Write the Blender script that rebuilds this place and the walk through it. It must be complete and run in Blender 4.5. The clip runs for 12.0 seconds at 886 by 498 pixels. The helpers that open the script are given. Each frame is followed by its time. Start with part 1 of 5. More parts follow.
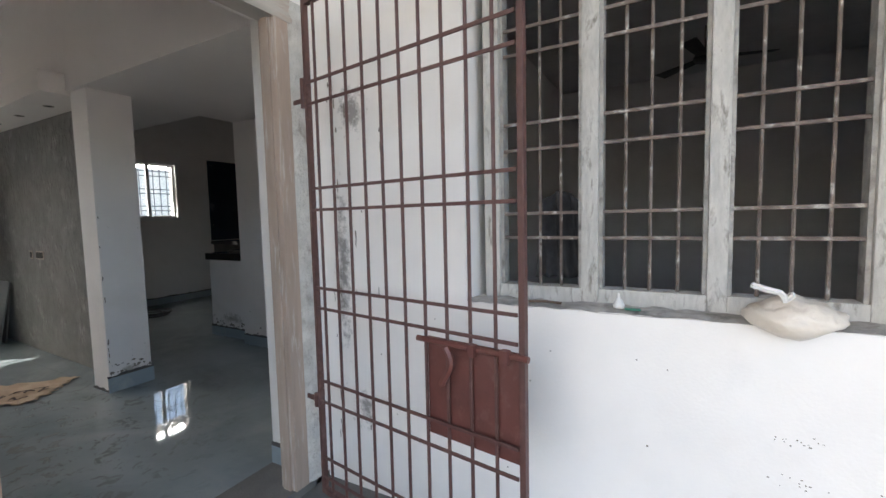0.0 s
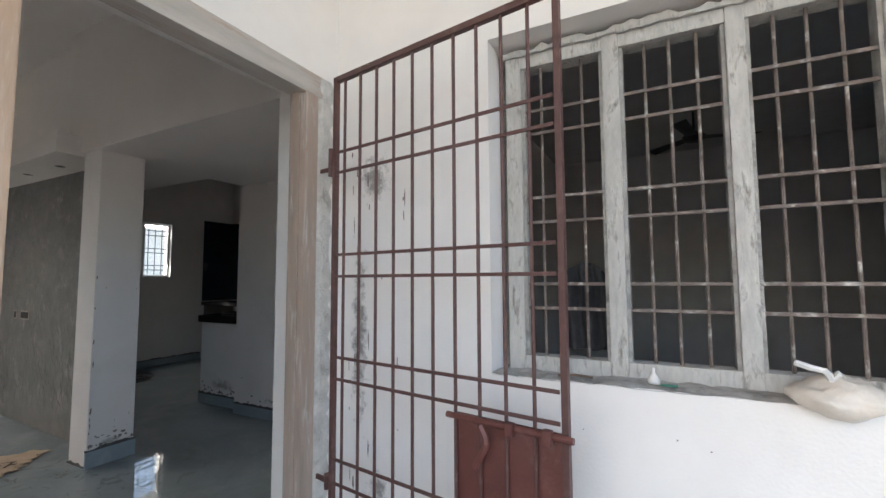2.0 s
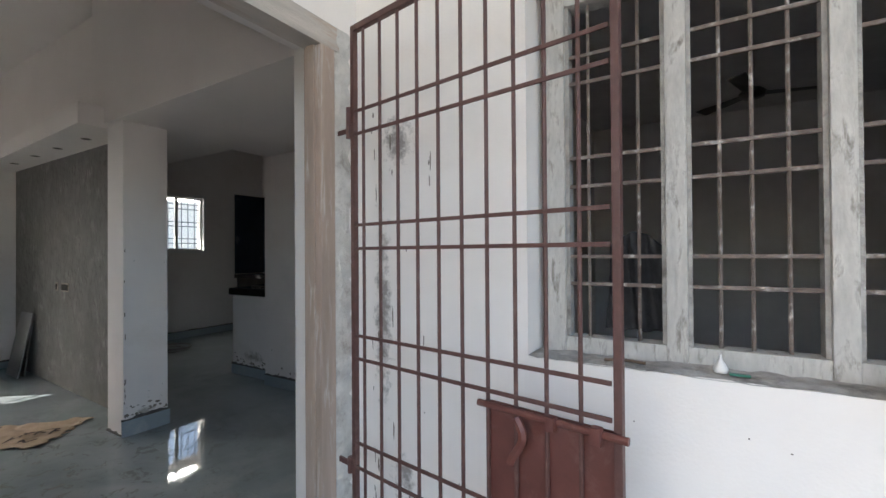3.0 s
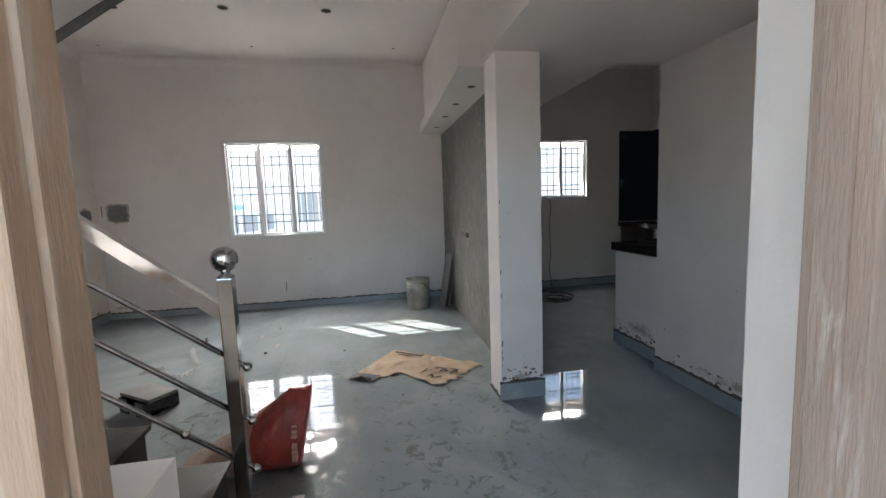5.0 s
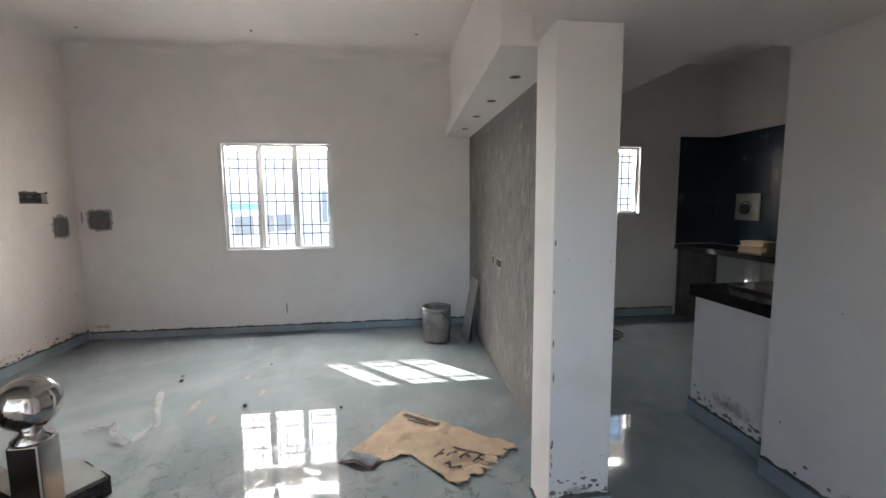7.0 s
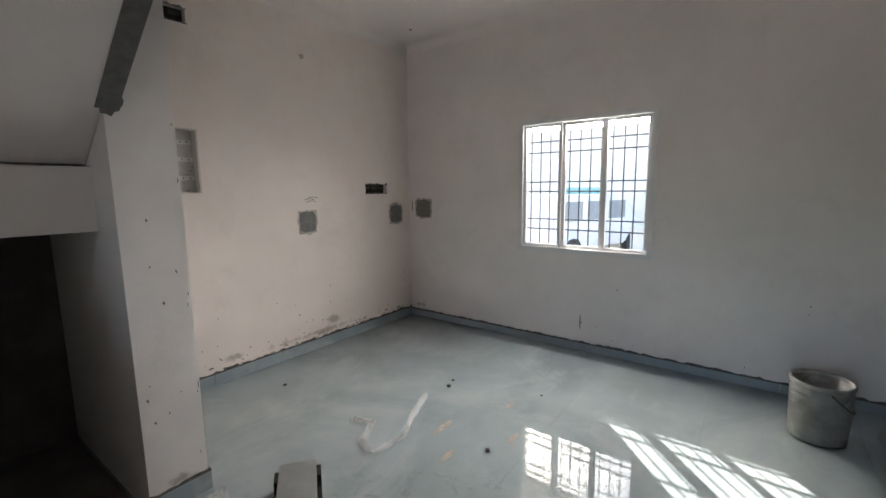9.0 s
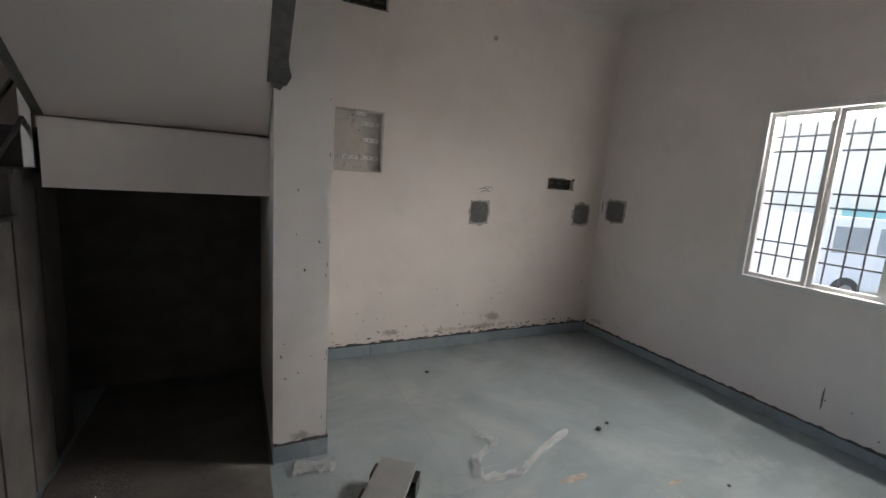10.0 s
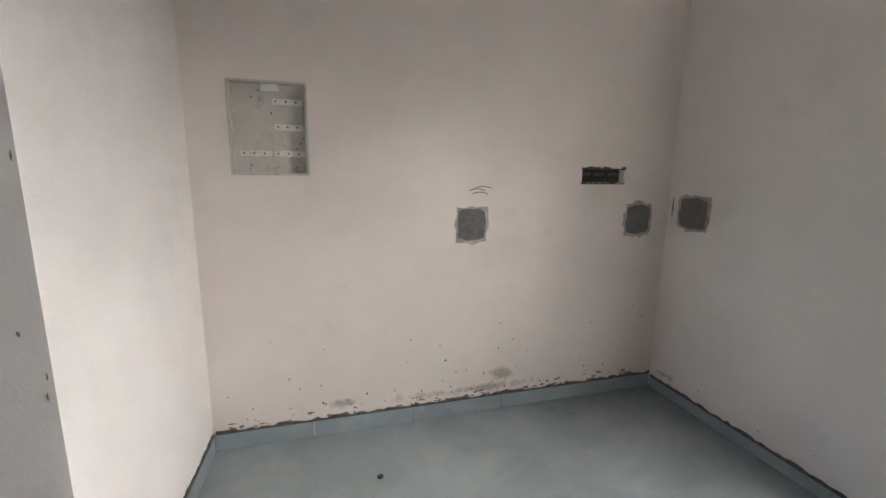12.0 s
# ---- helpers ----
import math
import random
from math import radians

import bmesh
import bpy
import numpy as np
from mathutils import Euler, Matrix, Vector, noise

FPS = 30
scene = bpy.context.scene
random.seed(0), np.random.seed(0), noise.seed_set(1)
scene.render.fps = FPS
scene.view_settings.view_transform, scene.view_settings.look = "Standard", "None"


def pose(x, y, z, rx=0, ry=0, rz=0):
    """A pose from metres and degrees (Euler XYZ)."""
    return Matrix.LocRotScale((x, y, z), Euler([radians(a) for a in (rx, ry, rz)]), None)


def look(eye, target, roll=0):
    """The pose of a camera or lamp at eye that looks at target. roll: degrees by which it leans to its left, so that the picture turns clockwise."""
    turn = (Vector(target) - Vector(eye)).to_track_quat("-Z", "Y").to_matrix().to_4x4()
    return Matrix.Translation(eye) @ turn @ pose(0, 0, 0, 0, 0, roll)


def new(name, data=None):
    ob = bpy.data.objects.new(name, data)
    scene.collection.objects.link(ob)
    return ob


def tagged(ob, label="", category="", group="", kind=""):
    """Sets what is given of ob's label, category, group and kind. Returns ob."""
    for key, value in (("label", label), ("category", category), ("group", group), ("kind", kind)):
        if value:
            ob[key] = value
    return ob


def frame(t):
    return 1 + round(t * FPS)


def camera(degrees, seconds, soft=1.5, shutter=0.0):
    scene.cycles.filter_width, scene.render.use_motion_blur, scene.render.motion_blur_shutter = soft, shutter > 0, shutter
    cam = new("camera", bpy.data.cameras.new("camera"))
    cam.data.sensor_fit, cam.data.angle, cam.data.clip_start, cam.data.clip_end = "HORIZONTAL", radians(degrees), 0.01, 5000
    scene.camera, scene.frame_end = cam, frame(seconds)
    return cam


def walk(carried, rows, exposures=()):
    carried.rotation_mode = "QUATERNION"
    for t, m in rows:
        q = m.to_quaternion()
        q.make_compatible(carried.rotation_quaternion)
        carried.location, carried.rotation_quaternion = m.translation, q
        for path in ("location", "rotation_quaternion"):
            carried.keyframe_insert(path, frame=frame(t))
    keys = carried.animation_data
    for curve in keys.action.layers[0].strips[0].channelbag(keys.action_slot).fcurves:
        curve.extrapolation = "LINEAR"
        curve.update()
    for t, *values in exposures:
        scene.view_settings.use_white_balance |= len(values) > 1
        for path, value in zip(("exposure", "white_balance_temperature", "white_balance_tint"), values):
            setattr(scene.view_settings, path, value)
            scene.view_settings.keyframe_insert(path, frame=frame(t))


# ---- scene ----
cam = camera(92.1, 12.0)
PATH = [
    (0, (0.267, 0.083, 1.243), (-0.693, 1.83, 1.092), -1.3),
    (0.5, (0.237, -0.011, 1.323), (-0.673, 1.742, 1.635), -2.1),
    (1, (0.219, -0.03, 1.348), (-0.674, 1.699, 1.81), -2.2),
    (1.5, (0.182, 0.007, 1.311), (-0.715, 1.764, 1.64), -1.2),
    (2, (0.13, 0.024, 1.268), (-0.776, 1.801, 1.41), -0.3),
    (2.5, (0.09, 0.063, 1.256), (-0.818, 1.845, 1.282), 0.1),
    (3, (0.046, 0.181, 1.266), (-0.983, 1.896, 1.282), -0.4),
    (3.5, (-0.086, 0.331, 1.256), (-1.595, 1.643, 1.243), -1.0),
    (3.7, (-0.195, 0.364, 1.222), (-1.869, 1.455, 1.143), -1.5),
    (5.3, (-0.904, 0.786, 1.309), (-2.87, 1.086, 1.095), -1.9),
    (5.5, (-0.968, 0.791, 1.313), (-2.939, 1.055, 1.096), -1.8),
    (6, (-1.232, 0.771, 1.381), (-3.205, 1.024, 1.17), -0.7),
    (6.5, (-1.374, 0.803, 1.462), (-3.346, 1.069, 1.263), -0.5),
    (6.7, (-1.474, 0.838, 1.457), (-3.445, 1.108, 1.249), -0.5),
    (8.3, (-2.38, 1.006, 1.578), (-4.317, 0.575, 1.327), -0.3),
    (8.5, (-2.492, 1.044, 1.561), (-4.344, 0.335, 1.307), -0.6),
    (9, (-2.771, 1.013, 1.545), (-4.358, -0.171, 1.262), -0.7),
    (9.5, (-3.052, 0.926, 1.529), (-4.492, -0.431, 1.235), 1.4),
    (10, (-3.247, 0.944, 1.512), (-4.117, -0.828, 1.192), 3.9),
    (10.5, (-3.492, 0.817, 1.499), (-4.212, -1.018, 1.162), 2.9),
    (11, (-3.747, 0.608, 1.514), (-4.449, -1.236, 1.187), 1.3),
    (11.5, (-4.045, 0.339, 1.502), (-4.781, -1.491, 1.171), 0.9),
    (12, (-4.328, 0.024, 1.582), (-4.886, -1.86, 1.207), 0.9),
]
EXPOSURES = [(0.0, 2.42), (3.0, 2.36), (3.7, 2.6), (5.3, 3.08), (6.5, 3.38), (8.3, 2.85), (9.0, 2.76), (9.5, 2.48), (10.0, 2.44), (10.5, 3.06), (11.0, 2.98), (11.5, 2.58), (12.0, 3.06)]
walk(cam, [(t, look(eye, target, roll)) for t, eye, target, roll in PATH], EXPOSURES)

# ---- world and sun ----
SUN_DIR = Vector((1.12, 1.0, -0.975)).normalized()
world = bpy.data.worlds.new("sky")
scene.world = world
world.use_nodes = True
wn = world.node_tree.nodes
sky = wn.new("ShaderNodeTexSky")
sky.sky_type = "NISHITA"
sky.sun_disc = False
sky.sun_elevation = math.asin(-SUN_DIR.z)
sky.sun_rotation = math.atan2(-SUN_DIR.x, -SUN_DIR.y)
sky.dust_density = 3.0
wn["Background"].inputs[1].default_value = 0.15
world.node_tree.links.new(sky.outputs[0], wn["Background"].inputs[0])
sun = new("sun", bpy.data.lights.new("sun", "SUN"))
sun.data.energy = 3.2
sun.data.angle = radians(0.4)
sun.data.color = (1.0, 0.95, 0.87)
sun.matrix_world = look((0, 0, 20), Vector((0, 0, 20)) + SUN_DIR)


def sky_window(name, m, w, h, power):
    """Sky light that enters through a real opening."""
    la = bpy.data.lights.new(name, "AREA")
    la.shape, la.size, la.size_y, la.energy, la.color = "RECTANGLE", w, h, power, (1.0, 0.955, 0.915)
    la.spread = radians(125)
    ob = new(name, la)
    ob.matrix_world = m
    return ob


sky_window("sky_through_hall_window", look((-6.885, -0.325, 2.125), (-5.885, -0.325, 1.40)), 1.16, 0.09, 8.0)
sky_window("sky_through_kitchen_window", look((-6.885, 3.63, 2.13), (-5.885, 3.63, 1.45)), 0.78, 0.09, 1.3)


# ---- materials ----
def mat(name, col, rough=0.6, metal=0.0, var=0.12, scale=6.0, bump=0.15, fine=90.0, col2=None, spec=0.5, stain=None, stain_scale=2.0, stain_amt=0.4, obj=False, coat=0.0, rvar=0.08, spots=(), spot_col=(0.2, 0.19, 0.18), spot_scale=9.0, stretch=None):
    m = bpy.data.materials.new(name)
    m.use_nodes = True
    nt = m.node_tree
    N, L = nt.nodes, nt.links
    b = N["Principled BSDF"]
    tc = N.new("ShaderNodeTexCoord")
    geo = N.new("ShaderNodeNewGeometry")
    co = tc.outputs["Object"] if obj else geo.outputs["Position"]
    if stretch:
        sv = N.new("ShaderNodeVectorMath"); sv.operation = "MULTIPLY"
        L.new(co, sv.inputs[0]); sv.inputs[1].default_value = stretch
        co = sv.outputs[0]
    n1 = N.new("ShaderNodeTexNoise"); n1.inputs["Scale"].default_value = scale; n1.inputs["Detail"].default_value = 6; n1.inputs["Roughness"].default_value = 0.6
    n2 = N.new("ShaderNodeTexNoise"); n2.inputs["Scale"].default_value = fine; n2.inputs["Detail"].default_value = 4
    L.new(co, n1.inputs["Vector"]); L.new(co, n2.inputs["Vector"])
    r = N.new("ShaderNodeValToRGB")
    c2 = col2 or tuple(c * (1 - 2.2 * var) for c in col)
    r.color_ramp.elements[0].position, r.color_ramp.elements[1].position = 0.32, 0.68
    r.color_ramp.elements[0].color, r.color_ramp.elements[1].color = (*c2, 1), (*col, 1)
    L.new(n1.outputs["Fac"], r.inputs["Fac"])
    out = r.outputs["Color"]
    if stain:
        n3 = N.new("ShaderNodeTexNoise"); n3.inputs["Scale"].default_value = stain_scale; n3.inputs["Detail"].default_value = 9; n3.inputs["Roughness"].default_value = 0.68; n3.inputs["Distortion"].default_value = 0.4
        L.new(co, n3.inputs["Vector"])
        r3 = N.new("ShaderNodeValToRGB")
        r3.color_ramp.elements[0].position, r3.color_ramp.elements[1].position = 0.54, 0.68
        r3.color_ramp.elements[0].color, r3.color_ramp.elements[1].color = (0, 0, 0, 1), (stain_amt,) * 3 + (1,)
        L.new(n3.outputs["Fac"], r3.inputs["Fac"])
        mx = N.new("ShaderNodeMix"); mx.data_type = "RGBA"
        L.new(r3.outputs["Color"], mx.inputs[0]); L.new(out, mx.inputs[6]); mx.inputs[7].default_value = (*stain, 1)
        out = mx.outputs[2]
    for (sx, sy, sz), (ex, ey, ez) in spots:
        # a smear of grime with a torn outline, centred on one place
        mp = N.new("ShaderNodeVectorMath"); mp.operation = "SUBTRACT"; L.new(geo.outputs["Position"], mp.inputs[0]); mp.inputs[1].default_value = (sx, sy, sz)
        dv = N.new("ShaderNodeVectorMath"); dv.operation = "DIVIDE"; L.new(mp.outputs[0], dv.inputs[0]); dv.inputs[1].default_value = (ex, ey, ez)
        ln = N.new("ShaderNodeVectorMath"); ln.operation = "LENGTH"; L.new(dv.outputs[0], ln.inputs[0])
        fo = N.new("ShaderNodeMapRange"); fo.inputs["From Min"].default_value, fo.inputs["From Max"].default_value, fo.inputs["To Min"].default_value, fo.inputs["To Max"].default_value = 0.0, 1.0, 0.52, -0.2
        L.new(ln.outputs["Value"], fo.inputs["Value"])
        ns = N.new("ShaderNodeTexNoise"); ns.inputs["Scale"].default_value, ns.inputs["Detail"].default_value, ns.inputs["Roughness"].default_value = spot_scale * 1.8, 9, 0.74
        L.new(geo.outputs["Position"], ns.inputs["Vector"])
        sm = N.new("ShaderNodeMath"); sm.operation = "ADD"; L.new(fo.outputs[0], sm.inputs[0]); L.new(ns.outputs["Fac"], sm.inputs[1])
        th = N.new("ShaderNodeMapRange"); th.inputs["From Min"].default_value, th.inputs["From Max"].default_value, th.inputs["To Max"].default_value = 0.80, 0.98, 0.8
        L.new(sm.outputs[0], th.inputs["Value"])
        mz = N.new("ShaderNodeMix"); mz.data_type = "RGBA"
        L.new(th.outputs[0], mz.inputs[0]); L.new(out, mz.inputs[6]); mz.inputs[7].default_value = (*spot_col, 1)
        out = mz.outputs[2]
    L.new(out, b.inputs["Base Color"])
    mr = N.new("ShaderNodeMapRange")
    mr.inputs["To Min"].default_value, mr.inputs["To Max"].default_value = max(0.02, rough - rvar), min(1, rough + rvar)
    L.new(n1.outputs["Fac"], mr.inputs["Value"]); L.new(mr.outputs[0], b.inputs["Roughness"])
    b.inputs["Metallic"].default_value = metal
    b.inputs["Specular IOR Level"].default_value = spec
    b.inputs["Coat Weight"].default_value = coat
    if bump:
        ad = N.new("ShaderNodeMath"); ad.operation = "ADD"
        L.new(n1.outputs["Fac"], ad.inputs[0]); L.new(n2.outputs["Fac"], ad.inputs[1])
        bp = N.new("ShaderNodeBump"); bp.inputs["Strength"].default_value = bump; bp.inputs["Distance"].default_value = 0.01
        L.new(ad.outputs[0], bp.inputs["Height"]); L.new(bp.outputs[0], b.inputs["Normal"])
    return m


M_PORCH = mat("white_limewash", (0.86, 0.825, 0.79), 0.85, var=0.03, scale=3, bump=0.12, stain=(0.62, 0.6, 0.57), stain_scale=1.4, stain_amt=0.25, spots=[((-1.02, 1.6, 1.72), (0.24, 0.3, 0.36)), ((-1.1, 1.6, 1.0), (0.14, 0.3, 1.2)), ((-1.0, 1.6, 0.35), (0.2, 0.3, 0.3)), ((-0.42, 1.6, 0.98), (0.05, 0.1, 0.06)), ((-1.245, 0.2, 0.7), (0.1, 0.18, 0.2))], spot_col=(0.17, 0.155, 0.145))
M_HALL = mat("cream_paint", (0.82, 0.738, 0.69), 0.7, var=0.035, scale=1.6, bump=0.10, stain=(0.55, 0.50, 0.43), stain_scale=1.9, stain_amt=0.22, spots=[((-5.45, -2.39, 0.25), (0.35, 0.3, 0.16)), ((-4.45, -2.39, 0.18), (0.3, 0.3, 0.10)), ((-5.25, -2.39, 0.16), (1.6, 0.3, 0.09)), ((-5.222, -2.39, 1.245), (0.16, 0.1, 0.17))], spot_col=(0.36, 0.31, 0.26), spot_scale=6.0)
M_HALLW = mat("pale_paint", (0.80, 0.757, 0.735), 0.7, var=0.035, scale=1.6, bump=0.10, stain=(0.58, 0.55, 0.5), stain_scale=2.2, stain_amt=0.25, spots=[((-3.9, 2.945, 0.2), (0.5, 0.2, 0.16)), ((-2.8, 2.85, 0.16), (1.2, 0.2, 0.12)), ((-3.385, 1.72, 0.14), (0.1, 0.2, 0.10)), ((-3.55, -1.21, 0.13), (0.25, 0.1, 0.10)), ((-6.675, -2.25, 0.14), (0.1, 0.3, 0.08))], spot_col=(0.33, 0.30, 0.26), spot_scale=8.0)
M_CEIL = mat("ceiling_paint", (0.82, 0.768, 0.735), 0.75, var=0.03, scale=1.2, bump=0.08)
M_CEMENT = mat("raw_cement", (0.25, 0.245, 0.235), 0.9, var=0.16, scale=7, bump=0.5, stain=(0.16, 0.155, 0.15), stain_scale=3)
M_TVW = mat("combed_cement", (0.20, 0.193, 0.183), 0.8, var=0.13, scale=7, bump=0.5, fine=60, stain=(0.36, 0.35, 0.33), stain_scale=4.5, stain_amt=0.5)
M_RIDGE = mat("cement_ridge", (0.21, 0.203, 0.192), 0.85, var=0.15, scale=20, bump=0.4)
# dark cement; on the floor under the stairs its darkness stands for shade
M_DARKCEM_SHADE = mat("dark_cement_and_shade", (0.15, 0.135, 0.125), 0.85, var=0.2, scale=5, bump=0.4)
M_PATCH = mat("cement_patch", (0.17, 0.165, 0.16), 0.9, var=0.15, scale=25, bump=0.5)
M_MORTAR = mat("mortar", (0.12, 0.115, 0.11), 0.95, var=0.25, scale=30, bump=0.6)
M_HOLE = mat("box_hole", (0.05, 0.045, 0.04), 0.9, var=0.25, scale=30, bump=0.5)
M_SKIRT = mat("skirting_glaze", (0.31, 0.37, 0.405), 0.22, var=0.08, scale=3, bump=0.03, stain=(0.42, 0.43, 0.42), stain_scale=4, stain_amt=0.6)
M_GRANITE = mat("black_granite", (0.022, 0.021, 0.022), 0.09, var=0.3, scale=60, bump=0.02)
M_TREAD = mat("dusty_granite", (0.06, 0.052, 0.047), 0.5, var=0.25, scale=9, bump=0.05, stain=(0.13, 0.115, 0.10), stain_scale=5, stain_amt=0.7)
M_STEEL = mat("polished_steel", (0.62, 0.61, 0.60), 0.12, 1.0, var=0.05, scale=20, bump=0.0)
M_GRILLE = mat("oxide_paint", (0.115, 0.052, 0.045), 0.5, var=0.16, scale=25, bump=0.15, stain=(0.20, 0.12, 0.10), stain_scale=14, stain_amt=0.5)
M_PLATE = mat("oxide_plate", (0.15, 0.052, 0.042), 0.42, var=0.16, scale=9, bump=0.12, stain=(0.24, 0.15, 0.125), stain_scale=7, stain_amt=0.5)
M_OLDBAR = mat("flaking_bar", (0.20, 0.16, 0.14), 0.75, var=0.2, scale=14, bump=0.4, col2=(0.10, 0.072, 0.06), stain=(0.60, 0.57, 0.53), stain_scale=26, stain_amt=0.95)
M_OLDWOOD = mat("weathered_white_wood", (0.56, 0.545, 0.51), 0.75, var=0.12, scale=30, bump=0.5, stain=(0.20, 0.18, 0.155), stain_scale=30, stain_amt=0.95, stretch=(1, 1, 0.3))
M_TEAK = mat("bare_wood", (0.50, 0.36, 0.255), 0.6, var=0.10, scale=5, bump=0.2, stain=(0.58, 0.50, 0.42), stain_scale=9, stain_amt=0.7, stretch=(2.5, 2.5, 0.3))
M_TEAKB = mat("primed_wood", (0.42, 0.325, 0.265), 0.7, var=0.12, scale=7, bump=0.3, stain=(0.56, 0.52, 0.475), stain_scale=10, stain_amt=0.8, stretch=(2.5, 2.5, 0.3))
M_HEAD = mat("grey_primed_wood", (0.52, 0.485, 0.44), 0.75, var=0.12, scale=9, bump=0.3, stain=(0.40, 0.31, 0.25), stain_scale=10, stain_amt=0.8, stretch=(2.5, 0.3, 2.5))
M_UPVC = mat("window_aluminium", (0.72, 0.72, 0.72), 0.4, var=0.03, scale=5, bump=0.0)
M_BAR = mat("black_bar", (0.035, 0.035, 0.035), 0.5, var=0.1, scale=20, bump=0.1)
M_PORCHFLOOR = mat("porch_cement", (0.17, 0.163, 0.155), 0.9, var=0.15, scale=4, bump=0.4, stain=(0.12, 0.11, 0.10), stain_scale=3)
M_SOIL = mat("dry_ground", (0.26, 0.235, 0.20), 0.95, var=0.15, scale=0.7, bump=0.6, fine=12)
M_CARD = mat("brown_cardboard", (0.52, 0.385, 0.27), 0.85, var=0.10, scale=6, bump=0.2, stain=(0.25, 0.165, 0.10), stain_scale=5, stain_amt=0.55)
M_CARDDARK = mat("printed_blue", (0.045, 0.06, 0.10), 0.6, var=0.15, scale=20, bump=0.1)
M_INK = mat("dark_print", (0.09, 0.065, 0.055), 0.8, var=0.2, scale=40, bump=0)
M_BAG = mat("red_woven_plastic", (0.36, 0.05, 0.038), 0.35, var=0.2, scale=10, bump=0.35, stain=(0.50, 0.22, 0.18), stain_scale=6, stain_amt=0.5)
M_BAGPALE = mat("dusty_plastic", (0.42, 0.30, 0.26), 0.35, var=0.2, scale=9, bump=0.4, stain=(0.30, 0.15, 0.125), stain_scale=5, stain_amt=0.7)
M_BAGINK = mat("pale_print", (0.70, 0.45, 0.38), 0.6, var=0.1, scale=20, bump=0)
M_TIN = mat("grimy_tin", (0.30, 0.29, 0.27), 0.5, 0.35, var=0.2, scale=7, bump=0.2, stain=(0.45, 0.44, 0.42), stain_scale=5, stain_amt=0.7)
M_BLUE = mat("navy_tile", (0.02, 0.037, 0.062), 0.25, var=0.15, scale=3, bump=0.02)
M_WHITE = mat("white_plastic", (0.72, 0.71, 0.69), 0.4, var=0.04, scale=9, bump=0.05)
M_TINWHITE = mat("enamel_box", (0.60, 0.57, 0.52), 0.6, var=0.08, scale=9, bump=0.1, stain=(0.27, 0.235, 0.20), stain_scale=9, stain_amt=0.7)
M_RAIL = mat("din_rail", (0.80, 0.785, 0.75), 0.5, var=0.08, scale=40, bump=0.1, stain=(0.3, 0.27, 0.24), stain_scale=30, stain_amt=0.6)
M_WIRE = mat("black_cable", (0.03, 0.03, 0.03), 0.5, var=0.1, scale=20, bump=0)
M_CLOTH = mat("dark_cloth", (0.05, 0.05, 0.055), 0.9, var=0.2, scale=20, bump=0.3)
M_FAN = mat("brown_enamel", (0.03, 0.028, 0.028), 0.4, var=0.1, scale=9, bump=0)
M_RICE = mat("pale_powder_bag", (0.70, 0.63, 0.545), 0.3, var=0.08, scale=12, bump=0.25, coat=0.3)
M_DUSKROOM = mat("unlit_room_paint", (0.76, 0.73, 0.71), 0.9, var=0.08, scale=2, bump=0.1)
M_TILEGREY = mat("grey_board", (0.22, 0.22, 0.22), 0.55, var=0.1, scale=6, bump=0.05)
M_SMUDGE = mat("grime", (0.52, 0.47, 0.42), 0.9, var=0.2, scale=14, bump=0.2)
M_CLAY = mat("clay_dust", (0.36, 0.305, 0.265), 0.8, var=0.2, scale=20, bump=0.1)
M_CHIP = mat("scuffed_paint", (0.27, 0.235, 0.20), 0.9, var=0.25, scale=30, bump=0.3)
M_LEAF = mat("leaves", (0.10, 0.12, 0.05), 0.6, var=0.2, scale=9, bump=0.1)
M_BARK = mat("bark", (0.16, 0.11, 0.08), 0.9, var=0.2, scale=9, bump=0.4)
M_HOUSE = mat("cream_render", (0.87, 0.80, 0.69), 0.9, var=0.06, scale=1, bump=0.2)
M_HOUSEW = mat("pale_render", (0.80, 0.78, 0.74), 0.9, var=0.06, scale=1, bump=0.2)
M_TARP = mat("teal_sheet", (0.30, 0.56, 0.55), 0.6, var=0.1, scale=2, bump=0.1)
M_CARPAINT = mat("white_car_paint", (0.70, 0.70, 0.70), 0.25, var=0.02, scale=3, bump=0)
M_TYRE = mat("tyre_rubber", (0.03, 0.03, 0.03), 0.8, var=0.1, scale=9, bump=0.1)


def glass_mat(name, col, rough):
    m = bpy.data.materials.new(name)
    m.use_nodes = True
    b = m.node_tree.nodes["Principled BSDF"]
    b.inputs["Base Color"].default_value = (*col, 1)
    b.inputs["Transmission Weight"].default_value = 1.0
    b.inputs["Roughness"].default_value = rough
    b.inputs["IOR"].default_value = 1.45
    return m


M_GLASS = glass_mat("window_glass", (0.95, 0.97, 0.97), 0.0)
M_WRAP = mat("crumpled_film", (0.80, 0.80, 0.80), 0.14, var=0.03, scale=30, bump=0.5, fine=60)
M_WRAP.node_tree.nodes["Principled BSDF"].inputs["Alpha"].default_value = 0.28
M_CARGLASS = mat("car_glass", (0.28, 0.30, 0.31), 0.08, var=0.05, scale=3, bump=0)


